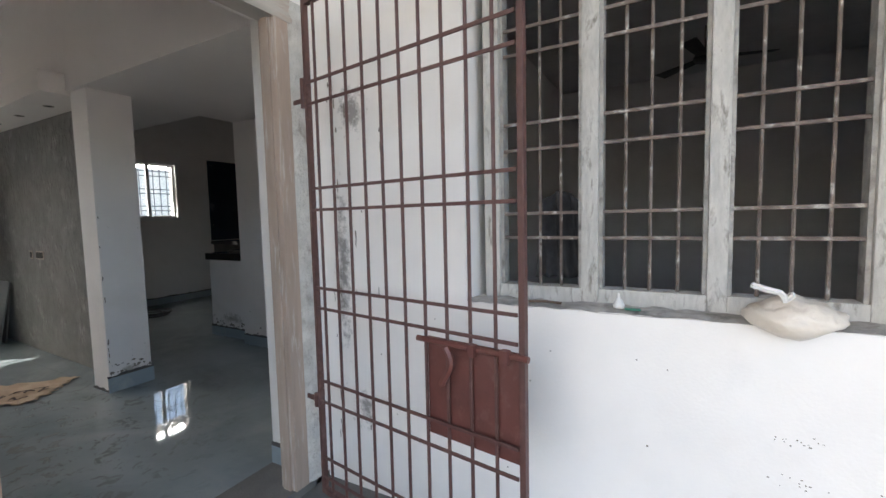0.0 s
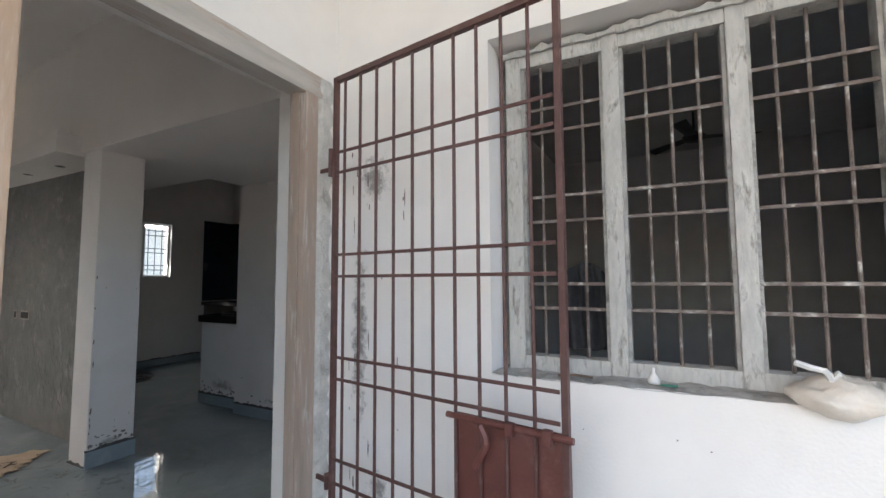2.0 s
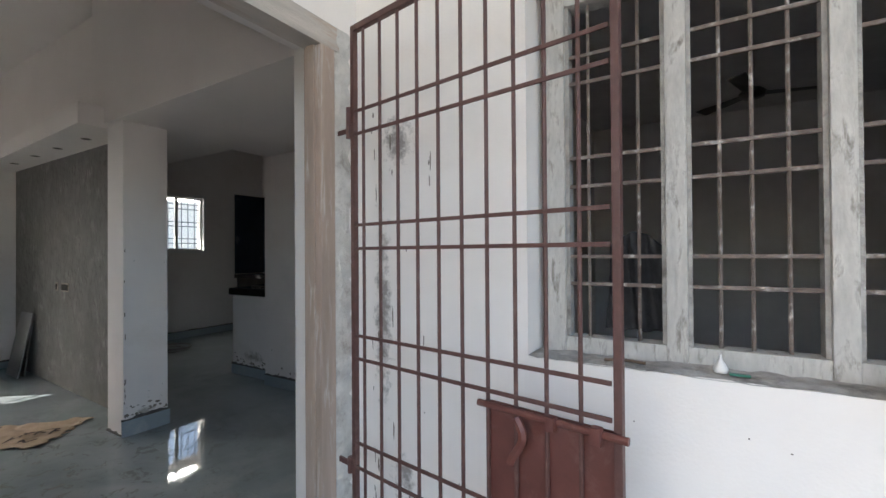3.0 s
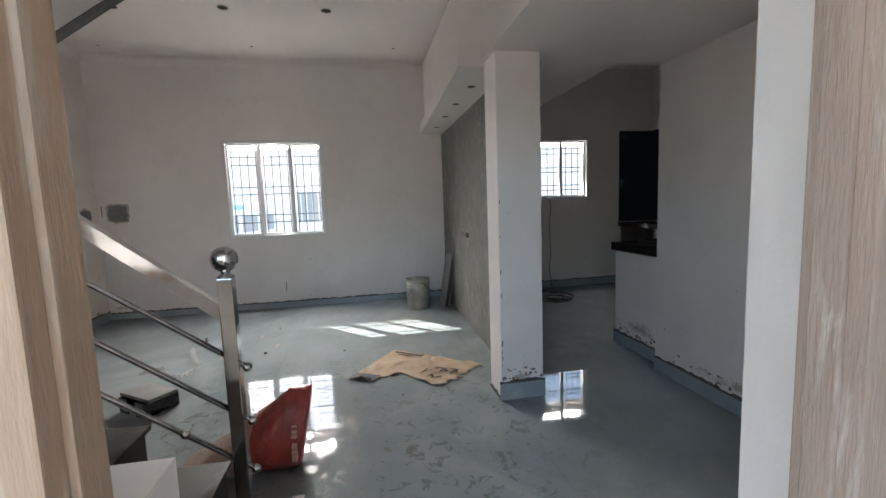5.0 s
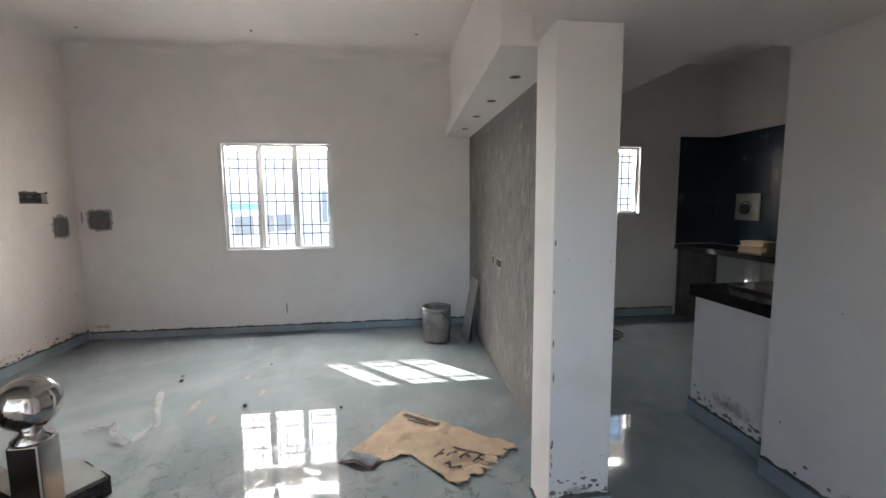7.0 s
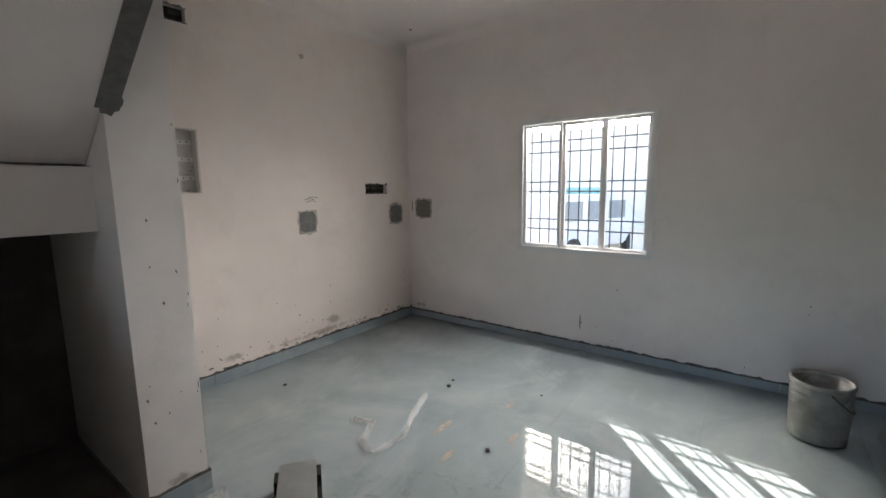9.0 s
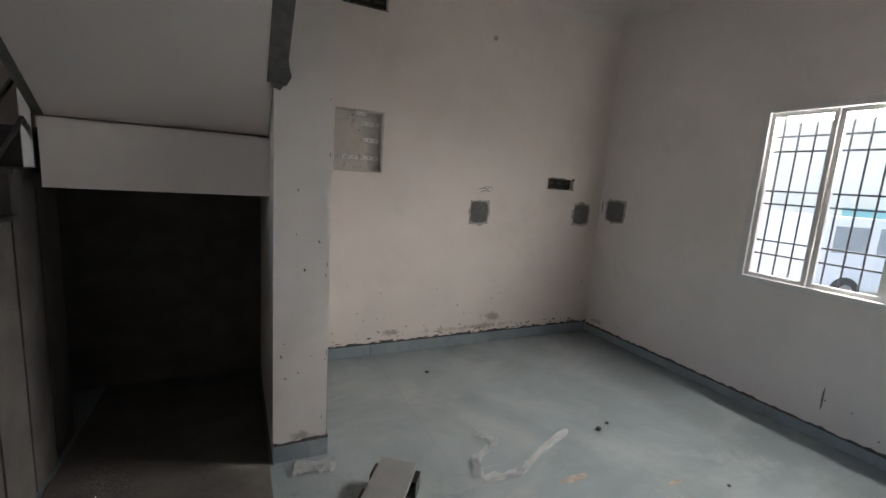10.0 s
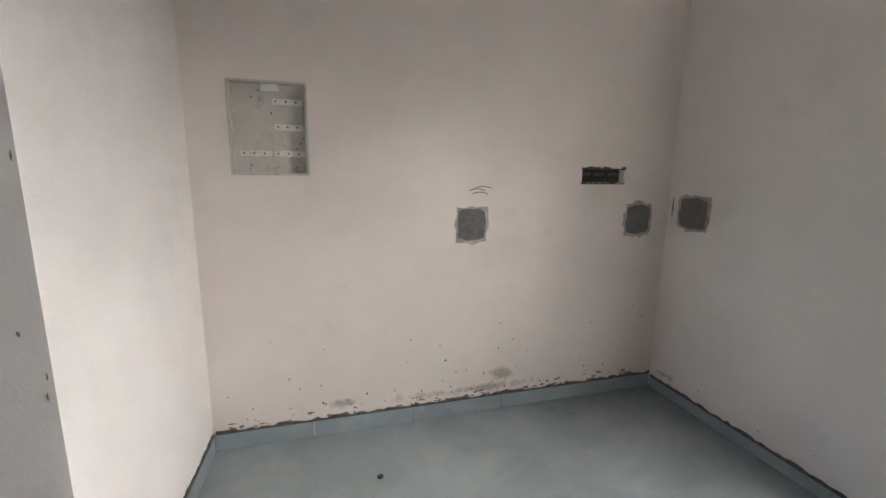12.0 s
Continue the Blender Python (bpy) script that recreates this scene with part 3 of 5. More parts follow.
def porch_window():
    ob = thing("window_3", (0.18, 1.72, 0.905), "old three-bay wooden window with flaking iron bars", "window", kind="structure")
    y0, y1 = 1.715, 1.80
    xs = ((-0.43, -0.365), (-0.045, 0.015), (0.355, 0.412), (0.755, 0.835))
    zb, zt = 0.965, 2.145
    for i, (a, b) in enumerate(xs):
        part("frame_post" if i in (0, 3) else "mullion", box(a, b, y0, y1, 0.905, 2.215, bev=0.006), M_OLDWOOD, ob)
    for (a, b) in zip(xs, xs[1:]):
        part("rail", box(a[1], b[0], y0 + 0.004, y1, 0.905, zb, bev=0.004), M_OLDWOOD, ob)
        part("rail", box(a[1], b[0], y0 + 0.004, y1, zt, 2.215, bev=0.004), M_OLDWOOD, ob)
        n = 3
        for k in range(1, n + 1):
            x = a[1] + (b[0] - a[1]) * k / (n + 1) + RNG.uniform(-0.004, 0.004)
            part("bar", cyl(bmesh.new(), (x, 1.752, zb), (x, 1.752, zt), 0.0058, 8), M_OLDBAR, ob)
        for z in (1.965, 1.868, 1.600, 1.498, 1.248, 1.152):
            part("bar", box(a[1], b[0], 1.738, 1.748, z - 0.0062, z + 0.0062, bev=0.002), M_OLDBAR, ob)
        for c0, c1 in ((a[1], a[1] + 0.013), (b[0] - 0.013, b[0])):
            part("stop_bead", box(c0, c1, y0 + 0.016, y1 - 0.01, zb, zt, bev=0.002), M_SILL, ob, "grimy grey stop bead")
    # crumbled plaster between frame and opening
    m = bmesh.new()
    ragged(m, "y", 1.712, -0.455, 0.86, 2.19, 2.232, RNG, depth=0.012, amp=0.6, both=True, sign=-1)
    part("plaster_edge", m, M_OLDWOOD, ob, "crumbled plaster edge")
    s = bmesh.new()
    n = 40
    top = [[s.verts.new((-0.463 + 1.326 * i / n, y, 0.907 + 0.010 * RNG.random() - (0.006 if k == 0 else 0))) for i in range(n + 1)] for k, y in enumerate((YP - 0.004, 1.63, 1.67, 1.72))]
    for a, b in zip(top, top[1:]):
        for i in range(n):
            s.faces.new((a[i], a[i + 1], b[i + 1], b[i]))
    part("window_sill", s, M_SILL, ob, "grimy cement sill")
    return ob


M_SILL = mat("grimy_sill", (0.46, 0.44, 0.41), 0.9, var=0.2, scale=16, bump=0.5, stain=(0.14, 0.13, 0.12), stain_scale=9, stain_amt=0.85)
porch_window()


# ---- front door frame and side window ----
def door_frame():
    ob = thing("door_frame", (XP, 0.9, 0), "bare wooden door frame with side window", "door frame", kind="structure")
    x0, x1 = -1.33, XP + 0.012

    def moulded(y0, y1, inner):
        b = box(x0, x1, y0, y1, 0.004, 2.10, bev=0.004)
        s = 1 if inner > 0 else -1
        e = y1 if inner > 0 else y0
        c0, c1 = sorted((e, e + s * 0.010))
        bx(b, x0 + 0.022, x1 - 0.03, c0, c1, 0.004, 2.10, bev=0.003)
        return b
    part("post", moulded(0.385, 0.445, 1), M_TEAK, ob, "pinkish bare wood post")
    part("jamb", moulded(1.380, 1.456, -1), M_TEAKB, ob, "primed wood jamb")
    part("jamb", box(x0, x1, -0.85, -0.78, 0.90, 2.10, bev=0.004), M_TEAK, ob)
    part("head", box(x0, x1, -0.85, 1.505, 2.10, 2.20, bev=0.004), M_HEAD, ob, "primed wood head rail")
    part("rail", box(x0, x1, -0.78, 0.385, 0.905, 0.985, bev=0.004), M_TEAK, ob)
    y = 0.295
    while y > -0.75:
        part("bar", cyl(bmesh.new(), (-1.30, y, 0.985), (-1.30, y, 2.10), 0.0075, 8), M_OLDBAR, ob)
        y -= 0.095
    for z in (1.965, 1.868, 1.62, 1.525, 1.262, 1.168):
        part("bar", box(-1.296, -1.286, -0.78, 0.385, z - 0.008, z + 0.008, bev=0.002), M_OLDBAR, ob)
    part("latch_plate", box(XP + 0.006, XP + 0.018, 0.352, 0.378, 0.755, 0.835, bev=0.003), M_GRILLE, ob, "brown iron latch keeper")
    m = bmesh.new()
    # broken plaster beside the jamb and under the side window
    prev = None
    for i in range(60):
        z = 0.005 + 2.19 * i / 59
        a, b = 1.457, 1.525 + 0.045 * RNG.random()
        d = 0.012 + 0.008 * RNG.random()
        cur = [m.verts.new((-1.32, a, z)), m.verts.new((XP + d * 0.4, a, z)), m.verts.new((XP + d, a + 0.02 + 0.02 * RNG.random(), z)), m.verts.new((XP + d, b, z)), m.verts.new((XP - 0.004, b + 0.004, z)), m.verts.new((-1.32, 1.507, z))]
        if prev:
            for k in range(6):
                m.faces.new((prev[k], prev[(k + 1) % 6], cur[(k + 1) % 6], cur[k]))
        prev = cur
    part("plaster_edge", m, M_BROKEN, ob, "broken plaster along the jamb")
    for (u, v, ru, rv) in ((0.30, 0.77, 0.05, 0.07), (0.33, 0.62, 0.03, 0.10), (0.22, 0.86, 0.05, 0.02)):
        part("plaster_edge", blot(bmesh.new(), "x", XP, u, v, ru, rv, RNG, n=26), M_TILEGREY if ru == 0.05 and rv == 0.07 else M_BROKEN, ob)
    return ob


M_BROKEN = mat("broken_plaster", (0.66, 0.64, 0.60), 0.95, var=0.12, scale=14, bump=0.7, stain=(0.30, 0.27, 0.24), stain_scale=10, stain_amt=0.8)
door_frame()


# ---- grille gate, swung open ----
def gate():
    P0, P1 = Vector((-1.09, 1.415, 0)), Vector((-0.119, 1.257, 0))
    ob = thing("grille_gate", (*P0.xy, 0), "open dark red iron grille gate with lock plate", "gate")
    d = (P1 - P0)
    ang = math.atan2(d.y, d.x)
    Lg = d.length
    T = Matrix.Translation(P0) @ Matrix.Rotation(ang, 4, "Z")

    def put(name, bm, material, label="", parent=None):
        bm.transform(T)
        return part(name, bm, material, parent or ob, label)
    zt, zb = 2.14, 0.03
    put("stile", box(-0.010, 0.010, -0.011, 0.011, zb, zt, bev=0.003), M_GRILLE)
    put("stile", box(Lg - 0.010, Lg + 0.010, -0.011, 0.011, zb, zt, bev=0.003), M_GRILLE)
    put("rail", box(0.012, Lg - 0.014, -0.012, 0.012, zt - 0.024, zt, bev=0.003), M_GRILLE)
    put("rail", box(0.012, Lg - 0.014, -0.012, 0.012, zb, zb + 0.024, bev=0.003), M_GRILLE)
    for k in range(10):
        x = 0.055 + (Lg - 0.055) * k / 10
        put("bar", cyl(bmesh.new(), (x, 0, zb + 0.02), (x, 0, zt - 0.02), 0.0062, 8), M_GRILLE)
    for z in (1.806, 1.719, 1.372, 1.283, 0.953, 0.866, 0.548, 0.455, 0.2, 0.11):
        put("crossbar", box(0.012, Lg - 0.014, -0.011, -0.005, z - 0.006, z + 0.006, bev=0.0015), M_GRILLE)
    x0 = Lg - 0.37
    pl = put("lock_plate", box(x0, Lg - 0.015, 0.008, 0.013, 0.49, 0.835, bev=0.002), M_PLATE, "dark red sheet iron lock plate")
    put("bolt", cyl(bmesh.new(), (x0 - 0.02, -0.022, 0.832), (Lg + 0.028, -0.022, 0.832), 0.010, 10), M_PLATE, "sliding bolt", pl)
    put("bolt_ring", box(Lg - 0.055, Lg - 0.03, -0.046, -0.02, 0.808, 0.852, bev=0.004), M_PLATE, "", pl)
    put("bolt_ring", box(x0 + 0.20, x0 + 0.225, -0.046, -0.02, 0.812, 0.850, bev=0.004), M_PLATE, "", pl)
    put("hasp", tube([(x0 + 0.115 + 0.02 * math.sin(k * 0.55), -0.040, 0.825 - 0.016 * k) for k in range(9)], 0.012, 6), M_PLATE, "curved hasp", pl)
    for z in (1.80, 1.74, 0.45):
        put("hinge", cyl(bmesh.new(), (-0.025, -0.005, z - 0.03), (-0.025, -0.005, z + 0.03), 0.012, 8), M_GRILLE)
    put("hinge_lug", box(-0.10, -0.012, -0.004, 0.004, 1.735, 1.752), M_GRILLE)
    put("hinge_lug", box(-0.10, -0.012, -0.004, 0.004, 0.44, 0.46), M_GRILLE)
    return ob


gate()


# ---- stairs ----
def stairs():
    ob = thing("staircase", (-2.0, 0.45, 0), "dusty black granite staircase with landing and return flight", "stairs", kind="structure")
    y, z = 0.45, 0.0
    for i in range(9):
        bot = 0.0
        part("step_base", box(-2.43, XE, y - 0.256, y - 0.02, bot, (i + 1) * 0.18 - 0.02), M_DARKCEM_SHADE, ob)
        part("riser", box(-2.435, XE, y - 0.02, y - 0.002, max(0.0, i * 0.18), (i + 1) * 0.18 - 0.02), M_TREAD, ob)
        part("tread", box(-2.455, XE, y - 0.275, y + 0.012, (i + 1) * 0.18 - 0.02, (i + 1) * 0.18, bev=0.003), M_TREAD, ob)
        y -= 0.256
    part("landing", box(-3.405, XE, YS + 0.006, -1.86, 1.47, 1.62), M_CEIL, ob)
    part("landing_beam", box(-3.404, -2.5, -1.60, -1.46, 1.365, 1.66), M_CEIL, ob, "white plastered landing beam")
    part("landing_soffit", box(-3.404, -2.5, -1.86, -1.60, 1.40, 1.62), M_CEIL, ob)
    s = 0.69
    zs = lambda yy: 1.887 + s * (yy + 1.21)
    ya, yb = -1.52, 0.615
    part("flight_soffit", hexa(bmesh.new(), [(-3.40, ya, zs(ya)), (-2.5, ya, zs(ya)), (-2.5, yb, zs(yb)), (-3.40, yb, zs(yb)), (-3.40, ya, zs(ya) + 0.17), (-2.5, ya, zs(ya) + 0.17), (-2.5, yb, zs(yb) + 0.17), (-3.40, yb, zs(yb) + 0.17)]), M_CEIL, ob, "white plastered underside of the upper flight")
    for i in range(8):
        yy = ya + 0.256 * i
        zz = zs(yy) + 0.17
        part("step", box(-3.40, -2.5, yy, yy + 0.256, zz + 0.03, zz + 0.19), M_DARKCEM_SHADE, ob)
    # raw cement edges of the flight
    for x, w, y0 in ((-3.404, 0.05, -1.203), (-2.5, 0.006, ya)):
        a, b = x - w, x + 0.03
        lo0, lo1 = zs(y0) - 0.004, zs(yb) - 0.004
        e = hexa(bmesh.new(), [(a, y0, lo0), (b, y0, lo0), (b, yb, lo1), (a, yb, lo1), (a, y0, lo0 + 0.34), (b, y0, lo0 + 0.34), (b, yb, lo1 + 0.34), (a, yb, lo1 + 0.34)])
        part("flight_edge", e, M_PATCH, ob, "raw grey cement edge")
    part("cement_smear", blot(bmesh.new(), "y", -1.21, -3.43, 1.93, 0.05, 0.06, RNG, 1, 0.006, 20, 0.4, 0.4), M_PATCH, ob)
    return ob


stairs()


def railing():
    ob = thing("stair_railing", (-2.44, 0.25, 0.18), "polished steel stair railing with ball finial", "railing")
    x, y0 = -2.44, 0.25
    sl = -0.79
    zr = lambda y: 0.955 + sl * (y - 0.227)
    part("newel_post", box(x - 0.025, x + 0.025, y0 - 0.025, y0 + 0.025, 0.18, 1.06, bev=0.004), M_STEEL, ob)
    part("post_cap", lathe(bmesh.new(), (x, y0, 1.06), [(0.0, 0), (0.030, 0.0), (0.030, 0.006), (0.018, 0.014), (0.014, 0.03), (0.0, 0.03)], 20), M_STEEL, ob, smooth=True)
    part("ball_finial", ball(bmesh.new(), (x, y0, 1.127), 0.047), M_STEEL, ob, "mirror steel ball", smooth=True)
    ye = -1.55
    hr = bmesh.new()
    hexa(hr, [(x - 0.02, y0 - 0.025, zr(y0) - 0.03), (x + 0.02, y0 - 0.025, zr(y0) - 0.03), (x + 0.02, ye, zr(ye) - 0.03), (x - 0.02, ye, zr(ye) - 0.03),
              (x - 0.02, y0 - 0.025, zr(y0) + 0.03), (x + 0.02, y0 - 0.025, zr(y0) + 0.03), (x + 0.02, ye, zr(ye) + 0.03), (x - 0.02, ye, zr(ye) + 0.03)])
    part("handrail", hr, M_STEEL, ob)
    for z0, ys in ((0.74, (-0.36, 0.30)), (0.535, (-0.20, 0.30)), (0.345, (0.07, 0.30))):
        zz = lambda y: z0 - 0.72 * (y - 0.28)
        rod = part("rod", cyl(bmesh.new(), (x + 0.01, 0.31, zz(0.31)), (x + 0.01, ye, zz(ye)), 0.010, 12), M_STEEL, ob, smooth=True)
        for y in ys + (-0.95,):
            part("knob", ball(bmesh.new(), (x + 0.01, y, zz(y)), 0.017, 12, 8), M_STEEL, rod, smooth=True)
    part("post", box(x - 0.02, x + 0.02, ye - 0.02, ye + 0.02, 1.44, zr(ye) + 0.03, bev=0.004), M_STEEL, ob)
    return ob


railing()


# ---- electrical recesses and patches ----
def distribution_box():
    a, b, z0, z1 = DB
    ob = thing("distribution_box", ((a + b) / 2, YS - 0.065, z0), "open empty grey metal electrical box in wall", "electrical box")
    part("back", box(a, b, YS - 0.069, YS - 0.062, z0, z1), M_TINWHITE, ob)
    f = bmesh.new()
    for q in ((a, a + 0.012, z0, z1), (b - 0.012, b, z0, z1), (a + 0.012, b - 0.012, z0, z0 + 0.010), (a + 0.012, b - 0.012, z1 - 0.010, z1)):
        bx(f, q[0], q[1], YS - 0.062, YS + 0.004, q[2], q[3])
    part("rim", f, M_TINWHITE, ob)
    w = b - a
    for (u0, u1, v) in ((0.03, 0.42, 0.80), (0.03, 0.40, 0.53), (0.02, 0.42, 0.24), (0.46, 0.86, 0.24)):
        rail = part("din_rail", box(a + 0.012 + w * u0, a + 0.012 + w * u1, YS - 0.061, YS - 0.045, z0 + (z1 - z0) * v - 0.016, z0 + (z1 - z0) * v + 0.014, bev=0.002), M_RAIL, ob, "white grimy mounting rail")
        for k in range(3):
            part("screw", cyl(bmesh.new(), (a + 0.03 + w * (u0 + (u1 - u0) * (k + 0.3) / 3), YS - 0.045, z0 + (z1 - z0) * v), (a + 0.03 + w * (u0 + (u1 - u0) * (k + 0.3) / 3), YS - 0.042, z0 + (z1 - z0) * v), 0.005, 8), M_HOLE, rail)
    part("knockout", box(a + w * 0.36, a + w * 0.58, YS - 0.061, YS - 0.03, z1 - 0.045, z1 - 0.011), M_RAIL, ob)
    for k in range(14):
        part("grime_spot", blot(bmesh.new(), "y", YS - 0.062, a + 0.02 + RNG.random() * (w - 0.04), z0 + 0.02 + (RNG.random() ** 2) * (z1 - z0) * 0.9, 0.002 + 0.004 * RNG.random(), 0.002 + 0.004 * RNG.random(), RNG, n=8, depth=0.001), M_HOLE, ob)
    return ob


distribution_box()


def recess(name, axis, at, u0, u1, v0, v1, sgn, label, depth=0.0):
    """A chased opening with a switch box and torn edge."""
    ob = thing(name, ((at, (u0 + u1) / 2, v0) if axis == "x" else ((u0 + u1) / 2, at, v0)), label, "switch recess")
    m = bmesh.new()
    c0, c1 = sorted((at - sgn * 0.062, at - sgn * 0.052)) if depth else sorted((at, at + sgn * 0.003))
    bx(m, *((c0, c1, u0, u1) if axis == "x" else (u0, u1, c0, c1)), v0, v1)
    part("box_back", m, M_HOLE, ob)
    e = bmesh.new()
    ragged(e, axis, at, u0 - 0.006, u1 + 0.006, v1 - 0.008, v1 + 0.016, RNG, depth=0.004, amp=0.8, sign=sgn, steps=18)
    ragged(e, axis, at, u0 - 0.006, u1 + 0.006, v0 - 0.010, v0 + 0.006, RNG, depth=0.004, amp=0.8, sign=sgn, steps=18)
    part("torn_edge", e, M_MORTAR, ob)
    n = 3
    for k in range(n):
        u = u0 + (u1 - u0) * (k + 0.5) / n
        w = (u1 - u0) / n * 0.32
        d0, d1 = sorted((at - sgn * 0.052, at - sgn * 0.035)) if depth else sorted((at + sgn * 0.003, at + sgn * 0.006))
        part("tab", box(*((d0, d1, u - w, u + w) if axis == "x" else (u - w, u + w, d0, d1)), v0 + (v1 - v0) * 0.5, v0 + (v1 - v0) * 0.72), M_MORTAR, ob)
    return ob


recess("switch_recess", "y", YS, *HOLES_S[0], 1, "dark chased switch recess in cream wall", 1)
recess("switch_recess", "y", YS, *HOLES_S[1], 1, "dark chased recess high on cream wall", 1)
recess("switch_recess", "y", 2.85, -2.80, -2.56, 1.52, 1.62, -1, "dark chased switch recess in passage wall")


def patch(axis, at, u, v, ru, rv, sgn, label):
    ob = thing("cement_patch", ((at, u, v - rv) if axis == "x" else (u, at, v - rv)), label, "wall patch", "cement patches")
    part("smear", blot(bmesh.new(), axis, at, u, v, ru * 1.22, rv * 1.22, RNG, sgn, 0.002, 24, 0.6), M_SMUDGE, ob, "pale dusty rim")
    part("fill", blot(bmesh.new(), axis, at, u, v, ru, rv, RNG, sgn, 0.005, 26, 0.75, 0.10), M_PATCH, ob)


patch("y", YS, -5.222, 1.245, 0.088, 0.095, 1, "square grey cement patch on cream wall")
patch("y", YS, -6.425, 1.255, 0.092, 0.098, 1, "round grey cement patch near the corner")
patch("x", XW, -2.18, 1.31, 0.105, 0.10, 1, "grey cement patch on the window wall")
patch("y", 2.85, -2.77, 0.57, 0.03, 0.016, -1, "small rough cement patch on passage wall")
patch("y", 2.85, -2.60, 0.40, 0.06, 0.024, -1, "low cement patch on passage wall")


def feature_wall_sockets():
    f = lambda x: 1.86 + (x - XW) * (1.77 - 1.86) / (-3.80 - XW)
    for (x, w, lab) in ((-5.10, 0.085, "open double socket box in cement wall"), (-5.32, 0.03, "small open socket box in cement wall")):
        ob = thing("socket_box", (x, f(x), 0.92), lab, "socket box")
        y = f(x) - 0.008
        part("box_frame", box(x - w, x + w, y, y + 0.012, 0.92, 1.0, bev=0.002), M_CLAY, ob)
        part("box_well", box(x - w + 0.014, x + w - 0.014, y - 0.003, y, 0.932, 0.988), M_HOLE, ob)
    # combed ridges
    rid = bmesh.new()
    rng = random.Random(3)
    for c in range(74):
        x0 = XW + 0.05 + 2.8 * (c + rng.uniform(-0.4, 0.4)) / 74
        z = rng.uniform(0.1, 0.35)
        while z < 2.1:
            ln = rng.uniform(0.10, 0.55)
            ph, am = rng.uniform(0, 6), rng.uniform(0.008, 0.018)
            prev = None
            n = int(ln / 0.02)
            for i in range(n):
                zz = z + 0.02 * i
                if zz > 2.14:
                    break
                xx = x0 + am * math.sin(ph + zz * 38) + 0.008 * math.sin(zz * 91 + c)
                y = f(xx)
                w = 0.0045
                cur = [rid.verts.new((xx - w, y, zz)), rid.verts.new((xx, y - 0.0028 * min(1.0, 0.2 + i * 0.25, 0.2 + (n - 1 - i) * 0.25), zz)), rid.verts.new((xx + w, y, zz))]
                if prev:
                    rid.faces.new((prev[0], prev[1], cur[1], cur[0])); rid.faces.new((prev[1], prev[2], cur[2], cur[1]))
                prev = cur
            z += ln + rng.uniform(0.02, 0.16)
    r = part("plaster_ridges", rid, M_RIDGE, tv_wall)
    tagged(r, "wavy trowelled cement ridges", kind="stuff")


feature_wall_sockets()


# ---- ceiling light holes ----
def light_hole(x, y, z, r, label):
    ob = thing("ceiling_light_hole", (x, y, z), label, "light hole", "ceiling light holes")
    part("rim", lathe(bmesh.new(), (x, y, z), [(r, 0), (r, -0.004), (r * 0.82, -0.004), (r * 0.82, 0)], 20), M_SMUDGE, ob)
    part("well", lathe(bmesh.new(), (x, y, z), [(r * 0.82, -0.0015), (0.0, -0.002)], 20), M_HOLE, ob)


for x, y in ((-5.19, 0.51), (-5.22, -0.41), (-5.30, -1.36), (-4.2, 0.55), (-4.2, -0.41)):
    light_hole(x, y, H, 0.05, "round dark light cut-out in ceiling")
for x, y in ((-6.12, 1.21), (-6.20, -0.39), (-6.30, -2.0)):
    light_hole(x, y, H, 0.016, "small ceiling wire hole")
for x, y in ((-4.10, 1.62), (-4.72, 1.635), (-5.32, 1.655), (-6.0, 1.68)):
    light_hole(x, y, 2.175 + (-3.6 - x) * 0.0163, 0.035, "round dark light cut-out in soffit")


